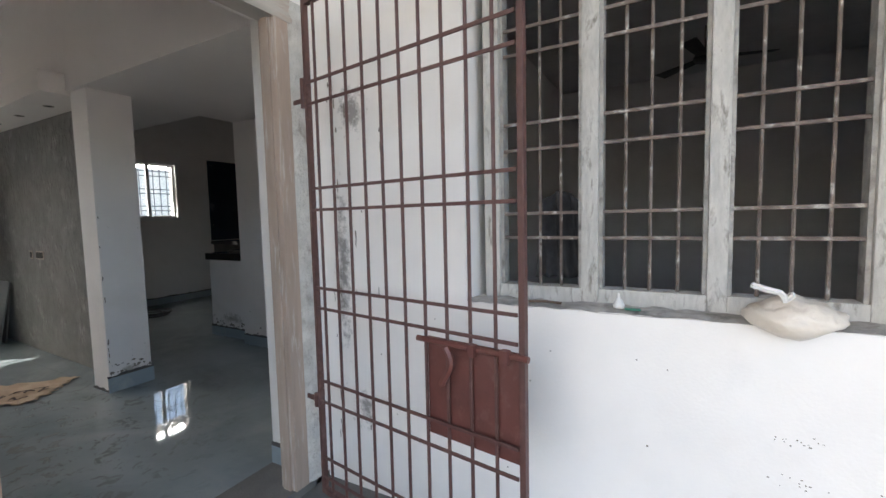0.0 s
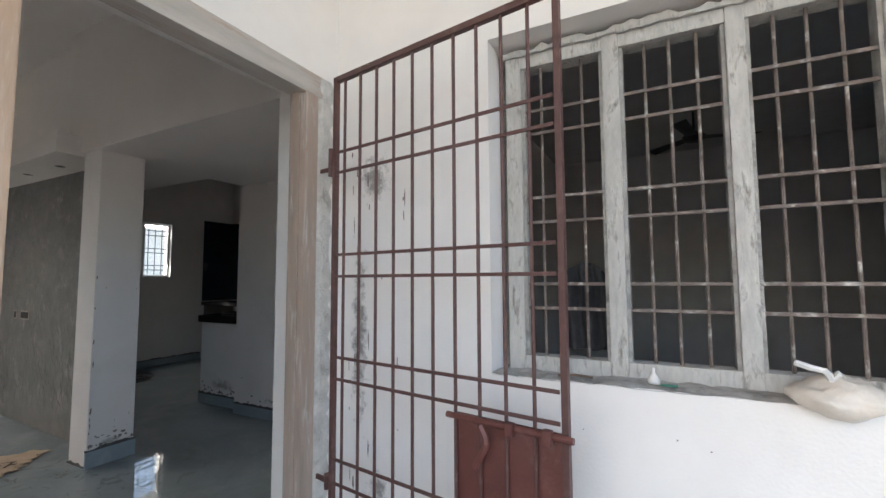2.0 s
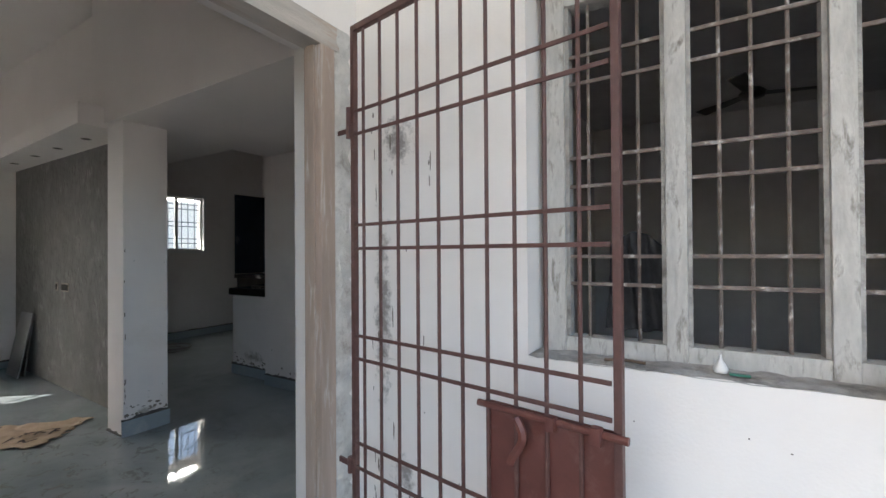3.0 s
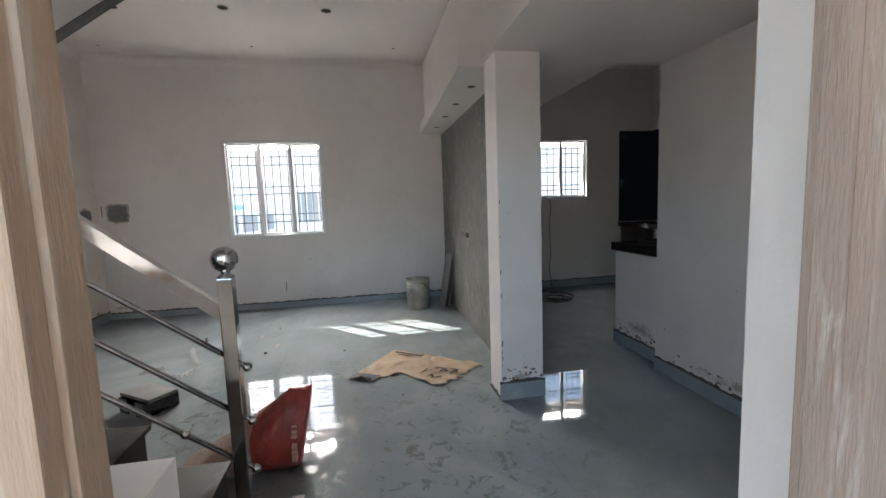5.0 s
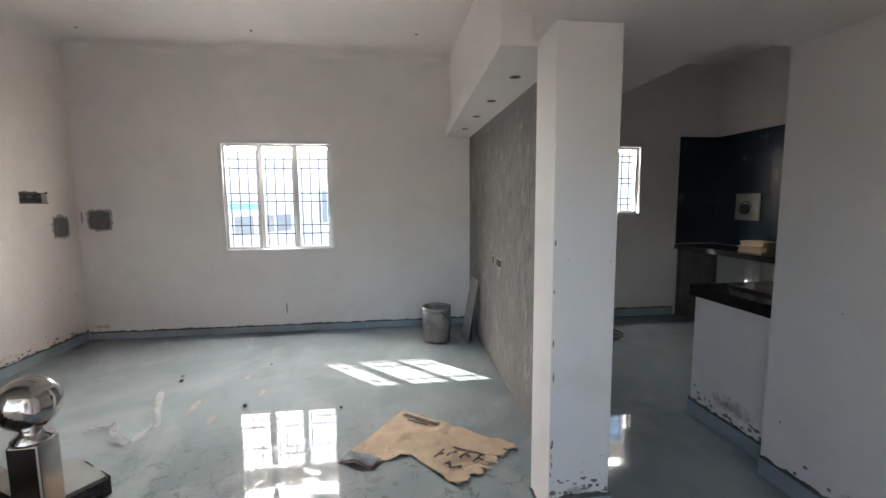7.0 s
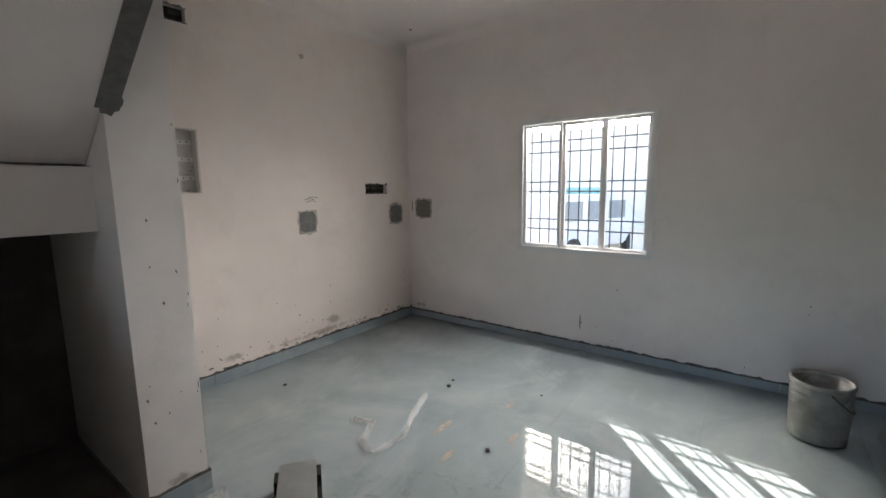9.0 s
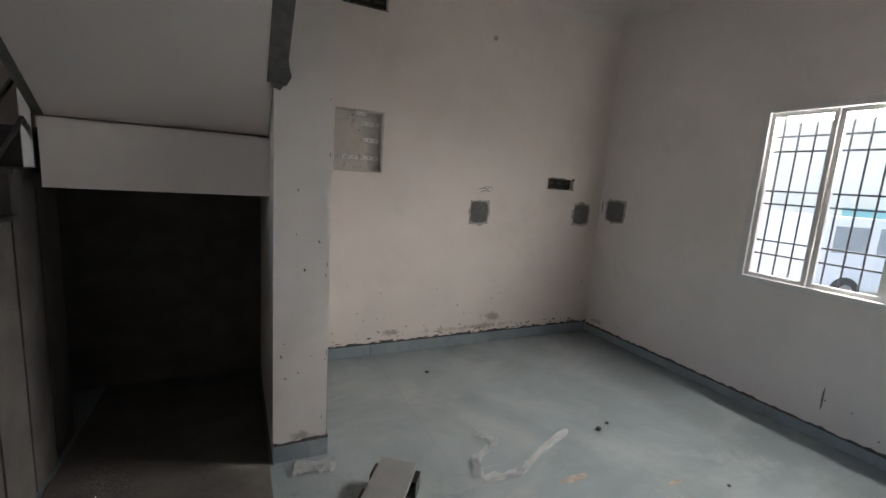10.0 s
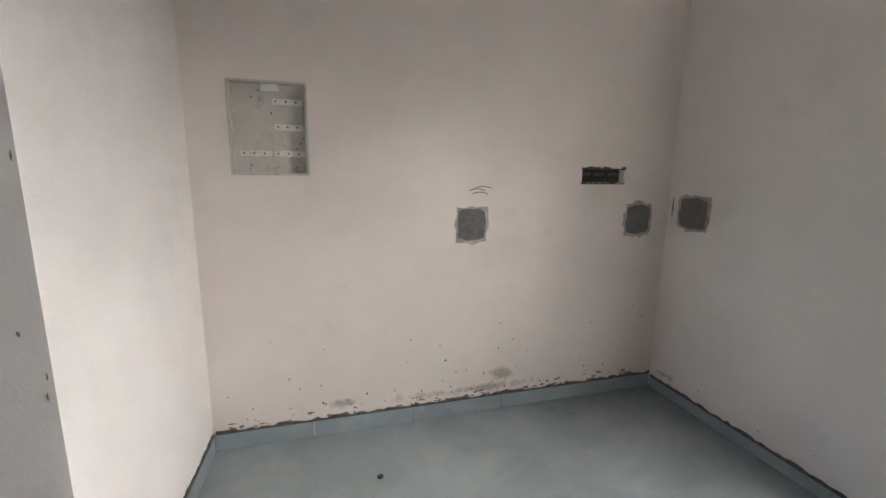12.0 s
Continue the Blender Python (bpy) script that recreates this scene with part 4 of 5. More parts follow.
# ---- marks on walls ----
def marks():
    rng = random.Random(11)
    spots = bmesh.new()
    for k in range(60):
        x = rng.uniform(-6.6, -3.8); z = 0.15 + 0.5 * rng.random() ** 2.5
        blot(spots, "y", YS, x, z, 0.002 + 0.005 * rng.random(), 0.002 + 0.007 * rng.random(), rng, 1, 0.0015, 7)
    for k in range(14):
        y = rng.uniform(-2.3, 1.8); z = 0.14 + 0.6 * rng.random() ** 2.5
        blot(spots, "x", XW, y, z, 0.002 + 0.004 * rng.random(), 0.002 + 0.005 * rng.random(), rng, 1, 0.0015, 7)
    for k in range(12):
        blot(spots, "y", 2.85, rng.uniform(-3.5, -1.7), 0.14 + 1.4 * rng.random() ** 2, 0.003, 0.003 + 0.006 * rng.random(), rng, -1, 0.0015, 7)
    for k in range(7):
        blot(spots, "x", -3.385, rng.uniform(1.6, 1.85), 0.15 + 1.2 * rng.random() ** 2, 0.0025, 0.003, rng, 1, 0.0015, 7, 0, 0.9)
    for k in range(9):
        blot(spots, "y", -1.21, rng.uniform(-3.64, -3.42), 0.15 + 1.4 * rng.random(), 0.002 + 0.004 * rng.random(), 0.002 + 0.008 * rng.random(), rng, 1, 0.0015, 7, 0, 0.9)
    for k in range(8):
        blot(spots, "y", -1.21, -3.666 + 0.02 * rng.random() ** 2, 0.2 + 2.0 * rng.random() ** 1.4, 0.002, 0.004 + 0.012 * rng.random(), rng, 1, 0.0015, 9, 0, 0.9)
    for k in range(12):
        blot(spots, "x", -3.385, 1.588 + 0.006 * rng.random(), 0.13 + 1.3 * rng.random() ** 1.6, 0.003, 0.006 + 0.02 * rng.random(), rng, 1, 0.0015, 9, 0, 0.9)
    for k in range(26):
        blot(spots, "x", -3.385, rng.uniform(1.6, 1.86), 0.115 + 0.10 * rng.random() ** 2, 0.004 + 0.012 * rng.random(), 0.003 + 0.008 * rng.random(), rng, 1, 0.0015, 9, 0, 0.9)
    for k in range(60):
        blot(spots, "y", 2.85, rng.uniform(-3.55, -1.6), 0.10 + 0.10 * rng.random() ** 2, 0.005 + 0.02 * rng.random(), 0.003 + 0.009 * rng.random(), rng, -1, 0.0015, 9, 0, 0.9)
    for k in range(34):
        blot(spots, "y", 2.945, rng.uniform(-4.22, -3.6), 0.10 + 0.12 * rng.random() ** 2, 0.004 + 0.016 * rng.random(), 0.003 + 0.010 * rng.random(), rng, -1, 0.0015, 9, 0, 0.9)
    for k in range(30):
        blot(spots, "y", YP, -1.16 + 0.30 * rng.random() ** 2, rng.uniform(0.2, 1.9), 0.0012 + 0.003 * rng.random(), 0.006 + 0.035 * rng.random(), rng, -1, 0.0015, 9, 0, 0.9)
    for k in range(70):
        blot(spots, "y", YS, rng.uniform(-6.5, -3.8), 0.112 + 0.05 * rng.random() ** 3, 0.004 + 0.02 * rng.random(), 0.003 + 0.007 * rng.random(), rng, 1, 0.0015, 9, 0, 0.9)
    for k in range(14):
        blot(spots, "y", YP, rng.uniform(-1.1, 0.9), rng.uniform(0.2, 0.85), 0.0015 + 0.002 * rng.random(), 0.0015 + 0.003 * rng.random(), rng, -1, 0.0015, 7)
    for k in range(26):
        blot(spots, "y", YP, rng.gauss(0.58, 0.035), rng.choice((0.575, 0.45)) + rng.gauss(0, 0.008), 0.0012 + 0.0025 * rng.random(), 0.001 + 0.0015 * rng.random(), rng, -1, 0.001, 7, 0, 0.8)
    blot(spots, "x", XW, -0.29, 0.27, 0.006, 0.08, rng, 1, 0.002, 10)
    blot(spots, "x", XW, -2.35, 1.34, 0.006, 0.07, rng, 1, 0.002, 10)
    ob = part("wall_marks", spots, M_CHIP)
    tagged(ob, "dark chips and spots on painted walls", "wall marks", kind="stuff")
    for k, (x, z) in enumerate(((-5.27, 1.44), (-5.25, 1.46), (-5.29, 1.475))):
        part("pencil_stroke", tube([(x - 0.05 + 0.1 * i / 5, YS + 0.002, z - 0.010 * (i - 2.5) ** 2 / 6) for i in range(6)], 0.003, 4), M_MORTAR, ob)
    part("hook_plug", lathe(bmesh.new(), (0, 0, 0), [(0.022, 0), (0.02, 0.008), (0.0, 0.008)], 12), M_SMUDGE, ob).matrix_world = Matrix.Translation((-5.25, YS, 2.725)) @ Matrix.Rotation(-math.pi / 2, 4, "X")


marks()


# ---- loose things in the hall ----
def sheet(fn, nu, nv, inside=lambda u, v: True, thick=0.004):
    """A thin uneven sheet given by fn(u, v), with thickness."""
    bm = bmesh.new()
    g = {}
    for i in range(nu + 1):
        for j in range(nv + 1):
            g[i, j] = bm.verts.new(fn(i / nu, j / nv))
    for i in range(nu):
        for j in range(nv):
            if inside((i + 0.5) / nu, (j + 0.5) / nv):
                bm.faces.new((g[i, j], g[i + 1, j], g[i + 1, j + 1], g[i, j + 1]))
    bmesh.ops.delete(bm, geom=[v for v in bm.verts if not v.link_faces], context="VERTS")
    bmesh.ops.solidify(bm, geom=list(bm.faces), thickness=thick)
    return bm


def cardboard():
    ob = thing("cardboard_sheet", (-4.05, 1.05, 0), "torn flattened brown cardboard box on the floor", "cardboard")
    A, B, C, D = Vector((-3.99, 0.57, 0)), Vector((-4.545, 0.96, 0)), Vector((-3.97, 1.66, 0)), Vector((-3.66, 1.255, 0))

    def at(u, v):
        p = (A * (1 - u) + D * u) * (1 - v) + (B * (1 - u) + C * u) * v
        p.z = 0.007 + 0.012 * noise.noise((p.x * 7, p.y * 7, 0)) ** 2 * 4 + 0.004 * abs(noise.noise((p.x * 25, p.y * 25, 7))) + 0.022 * max(0, u - 0.75) * (0.5 + noise.noise((p.x * 18, p.y * 18, 2)))
        p.x += 0.012 * noise.noise((p.x * 20, p.y * 20, 5)) * (u > 0.9)
        return p

    def keep(u, v):
        cut = 0.33 * (0.95 - u) / 0.53 if u > 0.42 else 0.13 + 0.20 * (u - 0.28) / 0.14
        if 0.28 < u < 0.95 and v < cut + 0.025 * noise.noise((u * 14, 0, 3)):
            return False
        if u > 0.94 + 0.09 * noise.noise((v * 11, 1, 1)) + 0.05 * noise.noise((v * 31, 2, 1)):
            return False
        return True
    part("board", sheet(at, 72, 56, keep, 0.005), M_CARD, ob)
    up = lambda u, v: at(u, v) + Vector((0, 0, 0.0065))
    part("printed_band", sheet(lambda u, v: up(0.005 + 0.265 * u, 0.01 + 0.15 * v), 10, 4, thick=0.001), M_CARDDARK, ob, "dark blue printed band")
    part("print", sheet(lambda u, v: up(0.05 + 0.32 * u, 0.90 + 0.05 * v), 10, 3, thick=0.001), M_INK, ob)
    part("print", sheet(lambda u, v: up(0.12 + 0.18 * u, 0.84 + 0.025 * v), 8, 2, thick=0.001), M_INK, ob)
    for k in range(4):
        u0 = 0.58 + 0.085 * k
        part("print", sheet(lambda u, v: up(u0 + 0.016 * u, 0.36 + 0.03 * k + 0.17 * v), 2, 8, thick=0.001), M_INK, ob)
        part("print", sheet(lambda u, v: up(u0 + 0.016 + 0.036 * u, 0.43 + 0.03 * k + 0.026 * v), 3, 2, thick=0.001), M_INK, ob)
    part("print", sheet(lambda u, v: up(0.62 + 0.24 * u, 0.60 + 0.03 * v), 8, 2, thick=0.001), M_INK, ob)
    part("print", sheet(lambda u, v: up(0.70 + 0.12 * u, 0.27 + 0.04 * v + 0.03 * math.sin(u * 9)), 8, 3, thick=0.001), M_INK, ob)


cardboard()


def cement_bag():
    ob = thing("cement_bag", (-3.05, 0.15, 0), "crumpled red plastic cement bag on the floor", "bag")
    # the mouth end stands up; the tail lies flat towards the stairs
    rng = random.Random(5)

    def ring(s):
        c = Vector((-2.95 - 0.06 * s, 0.405 - 0.62 * s, 0))
        h = (0.36 if s < 0.16 else 0.36 * (1 - (s - 0.16) / 0.84) ** 1.05) + 0.03
        w = 0.095 + 0.09 * s
        return c, h, w
    nu, nv = 34, 28

    def build(s0, s1, grow=0.0):
        bm = bmesh.new()
        rows = []
        for i in range(nu + 1):
            s = s0 + (s1 - s0) * i / nu
            c, h, w = ring(s)
            row = []
            for j in range(nv):
                t = 2 * math.pi * j / nv
                k = 1 + 0.13 * noise.noise((s * 6, math.cos(t) * 1.8, math.sin(t) * 1.8)) + 0.07 * noise.noise((s * 19, math.cos(t) * 5, math.sin(t) * 5)) + grow
                lean = -0.06 * (1 - s) * (0.5 + 0.5 * math.sin(t)) * 1.0
                row.append(bm.verts.new((c.x + w * math.cos(t) * k + lean, c.y + 0.035 * (1 - s) * math.sin(t), max(0.004, h / 2 + h / 2 * math.sin(t) * k))))
            rows.append(row)
        for a, b in zip(rows, rows[1:]):
            for j in range(nv):
                bm.faces.new((a[j], a[(j + 1) % nv], b[(j + 1) % nv], b[j]))
        bm.faces.new(rows[0][::-1]); bm.faces.new(rows[-1])
        return bm
    part("printed_end", build(0.0, 0.42), M_BAG, ob, "bright red printed end", smooth=True)
    part("pale_tail", build(0.42, 1.0), M_BAGPALE, ob, "dusty translucent tail", smooth=True)
    # lettering is a maker's name: plain bars
    for k in range(10):
        z = 0.09 + 0.021 * k
        if k == 4:
            continue
        part("print", box(-2.872 - 0.0009 * k * k, -2.842 - 0.0009 * k * k, 0.35, 0.373, z, z + 0.013), M_BAGINK, ob)


cement_bag()


def bucket():
    c = (-6.10, 1.385, 0)
    ob = thing("bucket", c, "grimy dented metal paint bucket by the wall", "bucket")
    r = 0.15
    part("body", lathe(bmesh.new(), c, [(0.0, 0.004), (r * 0.93, 0.0), (r * 0.95, 0.02), (r, 0.25), (r * 1.02, 0.26), (r, 0.27), (r, 0.36), (r * 0.96, 0.36), (r * 0.90, 0.03), (0.0, 0.03)], 36), M_TIN, ob, smooth=True)
    part("rim", lathe(bmesh.new(), c, [(r * 1.04, 0.345), (r * 1.05, 0.36), (r * 1.03, 0.372), (r * 0.95, 0.370), (r * 0.95, 0.35)], 36), M_TIN, ob, smooth=True)
    part("band", lathe(bmesh.new(), c, [(r * 1.02, 0.295), (r * 1.035, 0.302), (r * 1.02, 0.31)], 36), M_TIN, ob)
    part("handle", tube([(c[0] + r * 1.05 * math.cos(a), c[1] + r * 1.05 * math.sin(a), 0.335 - 0.13 * math.sin((a - 0.2) / 2.74 * math.pi)) for a in [0.2 + 2.74 * i / 20 for i in range(21)]], 0.004, 6), M_WIRE, ob, "wire bail handle")


bucket()


def leaning(at, w, h, t, tilt, label, material):
    ob = thing("grey_board", at, label, "board")
    bm = box(-w, 0, -t, 0, 0, h, bev=0.002)
    bm.transform(Matrix.Translation(at) @ Matrix.Rotation(radians(tilt), 4, "X"))
    part("panel", bm, material, ob)


leaning((-5.95, 1.70, 0.003), 0.35, 0.66, 0.012, -10.5, "grey tile board leaning on the cement wall", M_TILEGREY)
leaning((-5.98, 1.755, 0.003), 0.30, 0.58, 0.012, -7, "dark narrow board leaning on the cement wall", M_DARKCEM_SHADE)


def granite_offcut():
    ob = thing("stone_offcut", (-3.875, -0.725, 0), "grey stone slab resting on two black blocks", "stone slab")
    T = Matrix.Translation((-3.875, -0.725, 0)) @ Matrix.Rotation(radians(54), 4, "Z")
    for x in (-0.09, 0.09):
        b = box(x - 0.045, x + 0.045, -0.115, 0.115, 0.0, 0.10, bev=0.004)
        b.transform(T)
        part("support", b, M_GRANITE, ob, "black stone block")
    b = box(-0.16, 0.16, -0.092, 0.092, 0.10, 0.122, bev=0.003)
    b.transform(T)
    part("slab", b, M_TILEGREY, ob)


granite_offcut()


def film_scrap(pts, w, label):
    ob = thing("plastic_film", (*pts[0], 0), label, "plastic film", "scraps of plastic film")
    pts = [Vector((*p, 0)) for p in pts]
    n = 40
    sg = len(pts) - 1

    def at(u, v):
        k = min(int(u * sg), sg - 1)
        f = u * sg - k
        p = pts[k].lerp(pts[k + 1], f)
        d = (pts[k + 1] - pts[k]).normalized()
        s = Vector((-d.y, d.x, 0))
        q = p + s * (v - 0.5) * w * (0.6 + 0.8 * abs(noise.noise((u * 5, 1, 4))))
        q.z = 0.006 + 0.035 * abs(noise.noise((u * 14, v * 4, pts[0].x))) + 0.02 * abs(noise.noise((u * 40, v * 9, 3)))
        return q
    part("film", sheet(at, n, 8, thick=0.0012), M_WRAP, ob)


film_scrap([(-4.54, -1.10), (-4.61, -0.95), (-4.42, -0.86), (-4.36, -0.72)], 0.06, "twisted clear plastic wrap on floor")
film_scrap([(-4.37, -0.70), (-4.60, -0.68), (-4.83, -0.80), (-5.10, -0.90)], 0.06, "long twisted clear plastic wrap on floor")
film_scrap([(-3.50, -1.13), (-3.58, -1.10), (-3.70, -1.08)], 0.12, "crumpled clear plastic bag by stub wall")


def chips():
    for (x, y, r) in ((-4.79, -0.18, 0.016), (-5.324, -0.847, 0.02), (-5.428, -0.885, 0.014), (-4.59, -1.93, 0.016), (-4.66, 0.52, 0.012), (-3.62, 0.95, 0.008), (-5.6, -0.2, 0.011)):
        b = bmesh.new()
        bmesh.ops.create_icosphere(b, subdivisions=1, radius=r)
        for v in b.verts:
            v.co = Vector((v.co.x * RNG.uniform(0.8, 1.4), v.co.y * RNG.uniform(0.7, 1.2), (v.co.z * 0.6)))
        b.transform(Matrix.Translation((x, y, 0)))
        zmin = min(v.co.z for v in b.verts)
        b.transform(Matrix.Translation((0, 0, -zmin + 0.0005)))
        tagged(part("stone_chip", b, M_HOLE), "small dark chip of stone on floor", "stone chip", "stone chips")
    for (x, y, ru, rv) in ((-4.85, -0.55, 0.10, 0.02), (-4.62, -0.35, 0.06, 0.02), (-5.0, -0.12, 0.07, 0.015), (-5.35, -0.33, 0.05, 0.015)):
        b = blot(bmesh.new(), "z", 0.0, x, y, ru, rv, RNG, 1, 0.0012, 26)
        tagged(part("clay_smear", b, M_CLAY), "reddish dust smear on floor tiles", "smear", "dust smears")


chips()


# ---- kitchen ----
tagged(part("kitchen_counter", box(-4.275, -3.577, 2.92, 3.60, 0.832, 0.905, bev=0.004), M_GRANITE), "polished black granite counter on half wall", "counter")
tagged(part("counter_support", box(-4.20, -3.6, 3.50, 3.58, 0.0, 0.831), M_HALLW), "painted support wall under the counter", "support")
slab = tagged(part("kitchen_worktop", box(-6.66, -2.6, 4.53, YN - 0.004, 0.865, 0.925, bev=0.004), M_GRANITE), "polished black granite kitchen worktop", "worktop")
tagged(part("worktop_support", box(-6.66, -6.58, 4.58, YN - 0.004, 0.0, 0.864), M_DARKCEM_SHADE), "dark cement upright under the worktop", "support")
tagged(part("worktop_support", box(-5.2, -5.1, 4.58, YN - 0.004, 0.0, 0.864), M_DARKCEM_SHADE), "dark cement upright under the worktop", "support")
tl = thing("wall_tiles_kitchen", (XW, 4.55, 0.93), "navy blue glazed kitchen wall tiles", "wall tiles", kind="structure")
for i in range(2):
    for j in range(5):
        part("tile", box(XW, XW + 0.008, 4.55 + 0.265 * i + 0.0001, 4.55 + 0.265 * (i + 1) - 0.0004, 0.93 + 0.268 * j + 0.0001, 0.93 + 0.268 * (j + 1) - 0.0001), M_BLUE, tl)
for i in range(9):
    for j in range(5):
        part("tile", box(XW + 0.009 + 0.4 * i + 0.0004, XW + 0.009 + 0.4 * (i + 1) - 0.0004, YN - 0.008, YN, 0.93 + 0.268 * j + 0.0001, 0.93 + 0.268 * (j + 1) - 0.0001), M_BLUE, tl)
xf = thing("switch_plate", (-6.15, YN - 0.008, 1.22), "white switch plate with round knob on blue tiles", "switch plate")
part("plate", box(-6.32, -5.98, YN - 0.022, YN - 0.008, 1.24, 1.55, bev=0.004), M_TIN, xf)
part("knob", cyl(bmesh.new(), (-6.17, YN - 0.05, 1.37), (-6.17, YN - 0.022, 1.37), 0.06, 20), M_HOLE, xf)
part("arc", tube([(-6.17 + 0.08 * math.cos(a), YN - 0.026, 1.37 + 0.09 * math.sin(a)) for a in [0.3 + 2.5 * i / 12 for i in range(13)]], 0.006, 6), M_HOLE, xf)
for k in range(5):
    b = box(-0.17 + 0.01 * k, 0.19 - 0.012 * k, -0.11, 0.11, 0, 0.022, bev=0.002)
    b.transform(Matrix.Translation((-5.62 + 0.02 * (k % 2), 4.74, 0.926 + 0.024 * k)) @ Matrix.Rotation(0.08 * ((k * 7) % 5 - 2), 4, "Z"))
    tagged(part("cardboard_piece", b, M_CARD), "flat brown cardboard piece stacked on worktop", "cardboard", "cardboard stack")
tagged(part("white_tin", lathe(bmesh.new(), (-5.80, 4.85, 0.0), [(0, 0), (0.07, 0), (0.07, 0.8), (0.05, 0.84), (0, 0.84)], 16), M_WHITE), "tall white plastic pipe under the worktop", "pipe")
tagged(part("steel_tray", box(-4.15, -3.75, 3.10, 3.40, 0.906, 0.925, bev=0.004), M_STEEL), "flat steel tray on granite counter", "tray")
coil = thing("cable_coil", (-5.9, 3.2, 0), "loose coil of black cable on kitchen floor", "cable")
for k in range(5):
    r = 0.16 + 0.02 * (k % 3)
    part("loop", tube([(-5.95 + 0.04 * math.sin(k * 2) + r * 1.2 * math.cos(a), 3.17 + 0.04 * math.cos(k * 3) + r * math.sin(a), 0.007 + 0.011 * k) for a in [2 * math.pi * i / 28 for i in range(29)]], 0.006, 6), M_WIRE, coil)
tagged(part("hanging_wire", tube([(XW + 0.02 + 0.012 * math.sin(i * 0.9), 3.43 + 0.012 * math.sin(i * 0.6), 1.29 - 1.28 * i / 24) for i in range(25)] + [(XW + 0.2, 3.38, 0.008), (-6.1, 3.25, 0.008)], 0.005, 6), M_WIRE), "thin black wire hanging from kitchen window", "wire")

# ---- porch things ----
pb = thing("powder_bag", (0.55, 1.60, 0.91), "knotted clear plastic bag of pale powder", "bag")
b = bmesh.new()
bmesh.ops.create_icosphere(b, subdivisions=4, radius=1)
for v in b.verts:
    p = v.co.copy()
    k = 1 + 0.12 * noise.noise(p * 2.1) + 0.05 * noise.noise(p * 6)
    fold = 0.03 * abs(noise.noise((p.x * 5, p.y * 3, 2))) * max(0, p.z)
    y = 1.60 + 0.085 * p.y * k
    v.co = Vector((0.557 + 0.118 * p.x * k, y, max(0.9165 if y > YP - 0.008 else 0.885 + 0.3 * abs(p.x) ** 3 * 0.1, 0.942 + 0.058 * p.z * k * (1.1 - 0.4 * abs(p.x)) - fold - 0.25 * max(0, YP - y - 0.02))))
part("sack", b, M_RICE, pb, smooth=True)
part("knot", tube([(0.535, 1.57, 0.985), (0.53, 1.565, 1.0), (0.52, 1.56, 1.012), (0.49, 1.56, 1.018), (0.455, 1.56, 1.03)], 0.009, 6), M_WHITE, pb, "twisted plastic knot")
part("knot", tube([(0.535, 1.57, 0.985), (0.55, 1.56, 1.005), (0.545, 1.56, 1.012)], 0.007, 6), M_WHITE, pb)
gb = thing("garlic_bulb", (0.095, 1.64, 0.915), "small white pointed bulb on the sill", "bulb")
part("body", lathe(bmesh.new(), (0.095, 1.64, 0.913), [(0, 0), (0.016, 0.004), (0.02, 0.014), (0.013, 0.028), (0.005, 0.04), (0.004, 0.055), (0, 0.056)], 16), M_WHITE, gb, smooth=True)
tagged(part("green_scrap", box(0.115, 0.165, 1.625, 1.64, 0.914, 0.920, bev=0.001), mat("green_plastic", (0.02, 0.16, 0.11), 0.4)), "small green plastic scrap on sill", "scrap")
tagged(part("twig", tube([(-0.22, 1.63, 0.918), (-0.16, 1.645, 0.920), (-0.10, 1.64, 0.918)], 0.005, 5), M_BARK), "dry brown twig on the sill", "twig")
ct = thing("hanging_cloth", (-0.15, 1.84, 0.97), "dark crumpled cloth hung behind the bars", "cloth")
part("cloth", sheet(lambda u, v: Vector((-0.235 + 0.17 * u + 0.03 * (1 - v) * (u - 0.5), 1.835 + 0.025 * math.sin(u * 17 + v * 3) + 0.012 * noise.noise((u * 9, v * 6, 1)), 0.985 + (0.30 + 0.05 * math.sin(u * 3.1)) * v)), 24, 20, thick=0.004), M_CLOTH, ct, smooth=True)
fan = thing("ceiling_fan", (0.48, 5.0, 2.68), "dark three-blade ceiling fan in the side room", "fan")
part("rod", cyl(bmesh.new(), (0.48, 5.0, 2.74), (0.48, 5.0, 3.0), 0.012, 10), M_FAN, fan)
part("motor", lathe(bmesh.new(), (0.48, 5.0, 2.66), [(0, 0), (0.09, 0.01), (0.11, 0.05), (0.07, 0.09), (0, 0.095)], 24), M_FAN, fan, smooth=True)
for k in range(3):
    b = hexa(bmesh.new(), [(0.1, -0.05, 0), (0.58, -0.065, -0.012), (0.58, 0.065, 0.012), (0.1, 0.05, 0), (0.1, -0.05, 0.006), (0.58, -0.065, -0.006), (0.58, 0.065, 0.018), (0.1, 0.05, 0.006)])
    b.transform(Matrix.Translation((0.48, 5.0, 2.70)) @ Matrix.Rotation(0.25 + k * 2.094, 4, "Z"))
    part("blade", b, M_FAN, fan)
w1 = tagged(part("bulb_holder", cyl(bmesh.new(), (XP, 0.915, 2.80), (XP + 0.05, 0.925, 2.77), 0.014, 10), M_SMUDGE), "small grey bulb holder with loose wires", "bulb holder")
for s in (0, 0.02):
    part("wire", tube([(XP + 0.03, 0.92 + s, 2.775), (XP + 0.035, 0.96 + s, 2.75), (XP + 0.03, 1.0 + s, 2.72), (XP + 0.03, 1.03 + s * 0.5, 2.685)], 0.0025, 5), M_WIRE, w1)
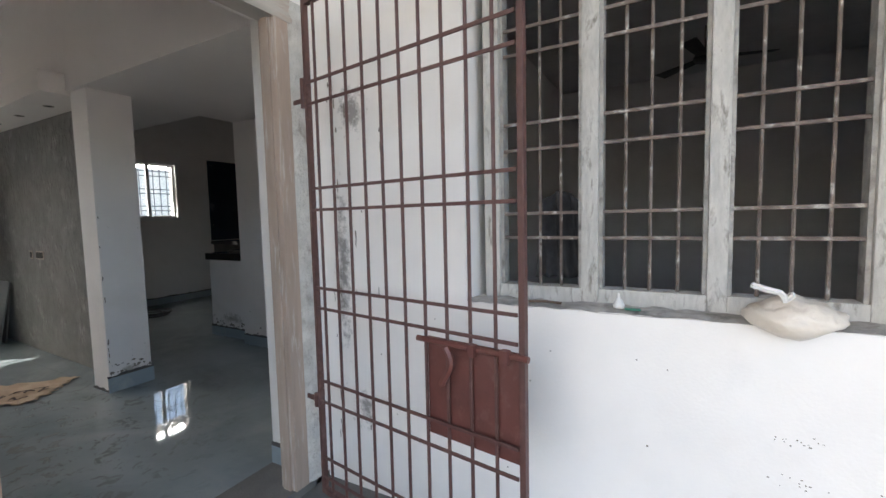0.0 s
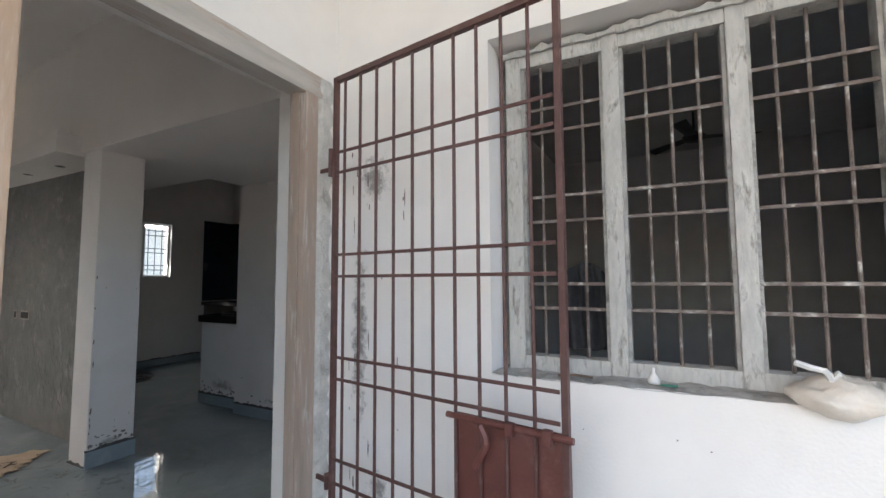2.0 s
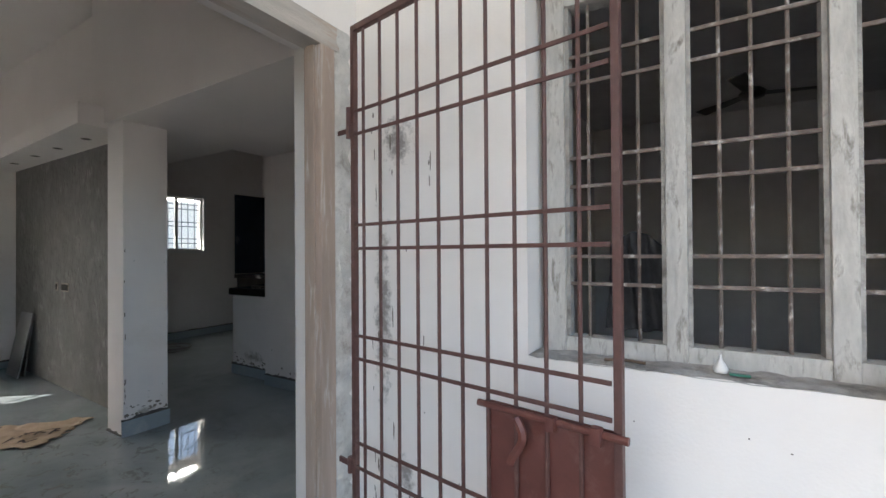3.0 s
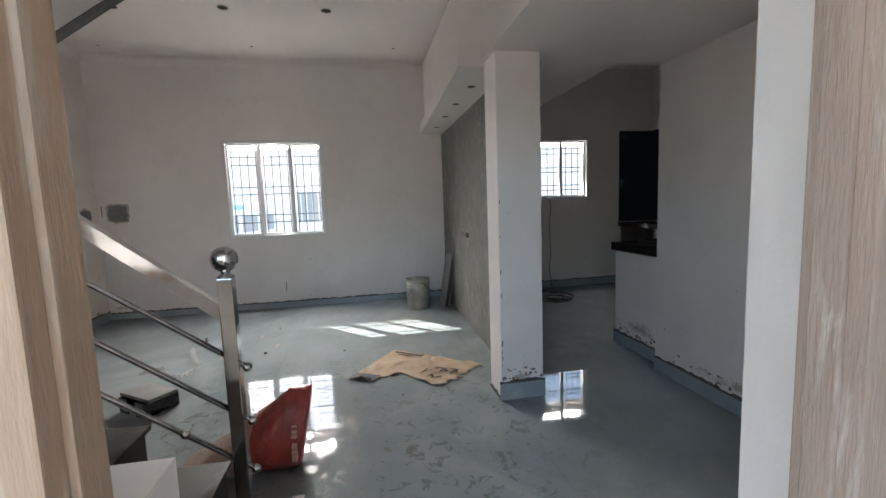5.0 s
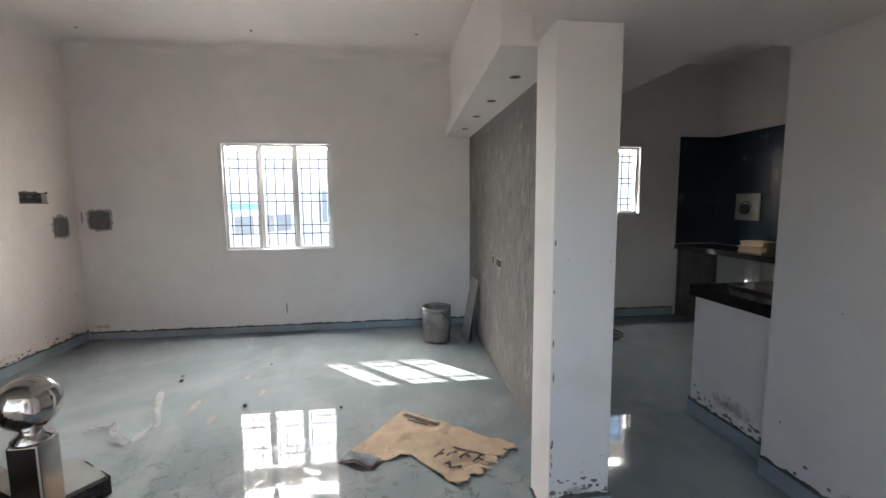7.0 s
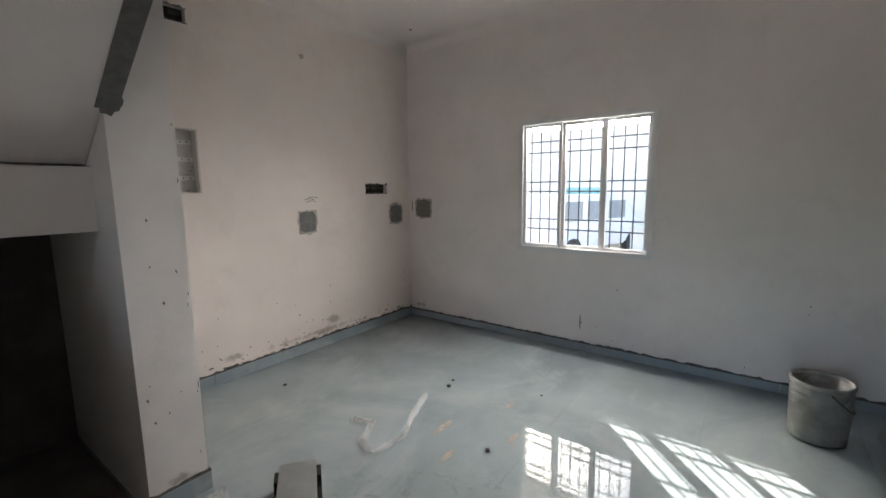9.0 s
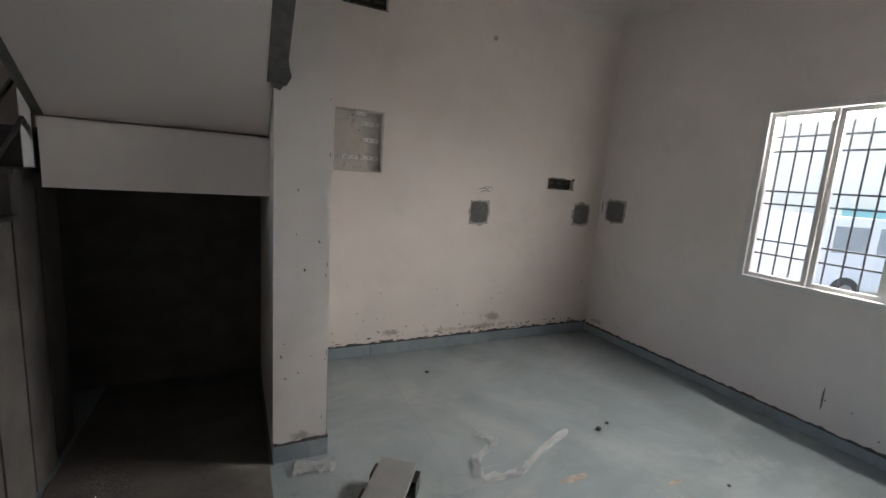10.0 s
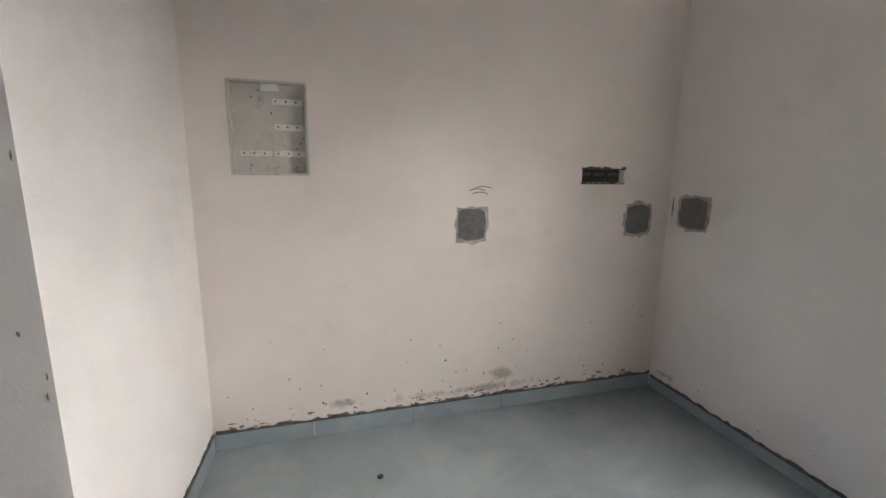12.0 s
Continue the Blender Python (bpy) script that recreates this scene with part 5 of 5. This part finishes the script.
tagged(part("loose_wire", tube([(0.20, YP, 2.70), (0.20, YP - 0.03, 2.66), (0.215, YP - 0.035, 2.62), (0.17, YP - 0.03, 2.585), (0.12, YP - 0.03, 2.555), (0.06, YP - 0.03, 2.54)], 0.003, 5), M_WIRE), "loose dangling wire on porch wall", "wire")
pot = thing("steel_pot", (-1.30, 0.17, 0.985), "small round steel lamp pot on sill", "pot")
part("bowl", lathe(bmesh.new(), (-1.30, 0.155, 0.985), [(0, 0), (0.032, 0.0), (0.036, 0.004), (0.036, 0.026), (0.032, 0.03), (0, 0.032)], 24), M_STEEL, pot, smooth=True)
part("stem", lathe(bmesh.new(), (-1.30, 0.155, 1.016), [(0.004, 0), (0.004, 0.02), (0.009, 0.026), (0.004, 0.034), (0, 0.036)], 12), M_STEEL, pot, smooth=True)

# ---- outside the windows ----
bd = thing("compound_wall", (-16, 0, -0.45), "sunlit pale compound wall across the road", "compound wall")
part("wall", box(-16.2, -16.0, -14, 16, -0.45, 0.35), M_HOUSEW, bd)
house = thing("house", (-22, 5, -0.45), "cream two-storey house across the road", "house")
# carried past the house's south end to dim the sky behind the bars
part("wall", box(-26, -20, -13.0, 13.5, -0.45, 5.0), M_HOUSE, house)
part("roof", box(-26.3, -19.6, -13.3, 13.8, 5.0, 5.25), M_HOUSEW, house)
for y in (-1.9, 1.6, 4.6, 7.2):
    wn_ob = part("window", box(-20.0, -19.96, y, y + 1.2, 0.7, 2.0), M_CARGLASS, house)
    for k in range(5):
        part("bar", box(-19.96, -19.93, y + 0.1 + 0.24 * k, y + 0.13 + 0.24 * k, 0.7, 2.0), M_HOUSEW, wn_ob)
tagged(part("blue_fence", box(-18.5, -18.45, -5.0, -3.7, -0.45, 1.5), M_TARP), "blue sheet fence across the road", "fence")


def van():
    ob = thing("van", (-13, -3.0, -0.45), "white van parked across the road", "van")
    g = -0.45
    b = bmesh.new()
    prof = [(-2.0, 0.35), (2.0, 0.35), (2.05, 0.95), (1.35, 1.05), (0.85, 1.75), (-1.9, 1.78), (-2.05, 1.0)]
    L0 = [b.verts.new((-13.8, -3.0 + p[0], g + p[1])) for p in prof]
    R0 = [b.verts.new((-12.2, -3.0 + p[0], g + p[1])) for p in prof]
    for i in range(len(prof)):
        b.faces.new((L0[i], L0[(i + 1) % len(prof)], R0[(i + 1) % len(prof)], R0[i]))
    b.faces.new(L0); b.faces.new(R0[::-1])
    bmesh.ops.bevel(b, geom=list(b.edges), offset=0.06, segments=2, affect="EDGES")
    part("body", b, M_CARPAINT, ob)
    for y in (-1.7, -0.75, 0.15):
        part("window", box(-12.205, -12.19, -3.0 + y, -3.0 + y + 0.75, g + 1.1, g + 1.6), M_CARGLASS, ob)
    for y in (-1.3, 1.3):
        for x in (-13.75, -12.25):
            wh = part("wheel", cyl(bmesh.new(), (x - 0.09, -3.0 + y, g + 0.32), (x + 0.09, -3.0 + y, g + 0.32), 0.32, 20), M_TYRE, ob)
            part("rim", cyl(bmesh.new(), (x - 0.1, -3.0 + y, g + 0.32), (x + 0.1, -3.0 + y, g + 0.32), 0.18, 16), M_STEEL, wh)
    ob.matrix_world = Matrix.Translation((-15.2, -3.2, g)) @ Matrix.Rotation(radians(70), 4, "Z")


van()


def tree(x, y, h):
    ob = thing("tree", (x, y, -0.45), "leafy green tree across the road", "tree")
    rng = random.Random(int(x * 10))
    b = cyl(bmesh.new(), (x, y, -0.45), (x + 0.1, y, h * 0.5), 0.16, 10, 0.10)
    for k in range(7):
        a = k * 0.9
        cyl(b, (x + 0.08, y, h * (0.32 + 0.03 * k)), (x + 1.1 * math.cos(a), y + 1.1 * math.sin(a), h * (0.6 + 0.04 * k)), 0.06, 6, 0.02)
    part("trunk", b, M_BARK, ob)
    vs, fs = [], []
    for k in range(900):
        a, e, r = rng.uniform(0, 6.28), rng.gauss(0, 0.5), rng.uniform(0.4, 1.5)
        c = Vector((x + r * math.cos(a) * math.cos(e), y + r * math.sin(a) * math.cos(e), h * 0.75 + 1.1 * r * math.sin(e) + 0.3 * math.sin(a * 3)))
        m = Euler((rng.uniform(0, 6), rng.uniform(0, 6), rng.uniform(0, 6))).to_matrix()
        i = len(vs)
        vs += [c + m @ Vector(q) * 0.11 for q in ((-1, 0, 0), (0, -0.5, 0.1), (1, 0, 0), (0, 0.5, 0.1))]
        fs.append((i, i + 1, i + 2, i + 3))
    me = bpy.data.meshes.new("crown")
    me.from_pydata(vs, [], fs)
    me.materials.append(M_LEAF)
    cr = new("crown", me)
    cr.parent = ob
    cr.matrix_parent_inverse = Matrix.Translation(ob.location).inverted()


tree(-40.0, -9.5, 3.6)

# ---- floor tiles ----
fl = thing("floor", (XW, YS, 0), "glossy blue-grey vitrified floor tiles, dusty and scuffed", "floor", kind="structure")
meshes = {}
TX, TY = 1.2, 0.8
x = XW
while x < XE - 0.01:
    y = YS
    while y < YN - 0.01:
        w, d = min(TX, XE - x), min(TY, YN - y)
        key = (round(w, 3), round(d, 3))
        if key not in meshes:
            bm = box(0.0004, w - 0.0004, 0.0004, d - 0.0004, -0.012, 0.0)
            me = bpy.data.meshes.new("tile")
            bmesh.ops.recalc_face_normals(bm, faces=bm.faces)
            bm.to_mesh(me)
            bm.free()
            me.materials.append(M_FLOOR)
            meshes[key] = me
        t_ob = new("tile", meshes[key])
        t_ob.parent = fl
        t_ob.location = (x - XW, y - YS, 0)
        y += TY
    x += TX
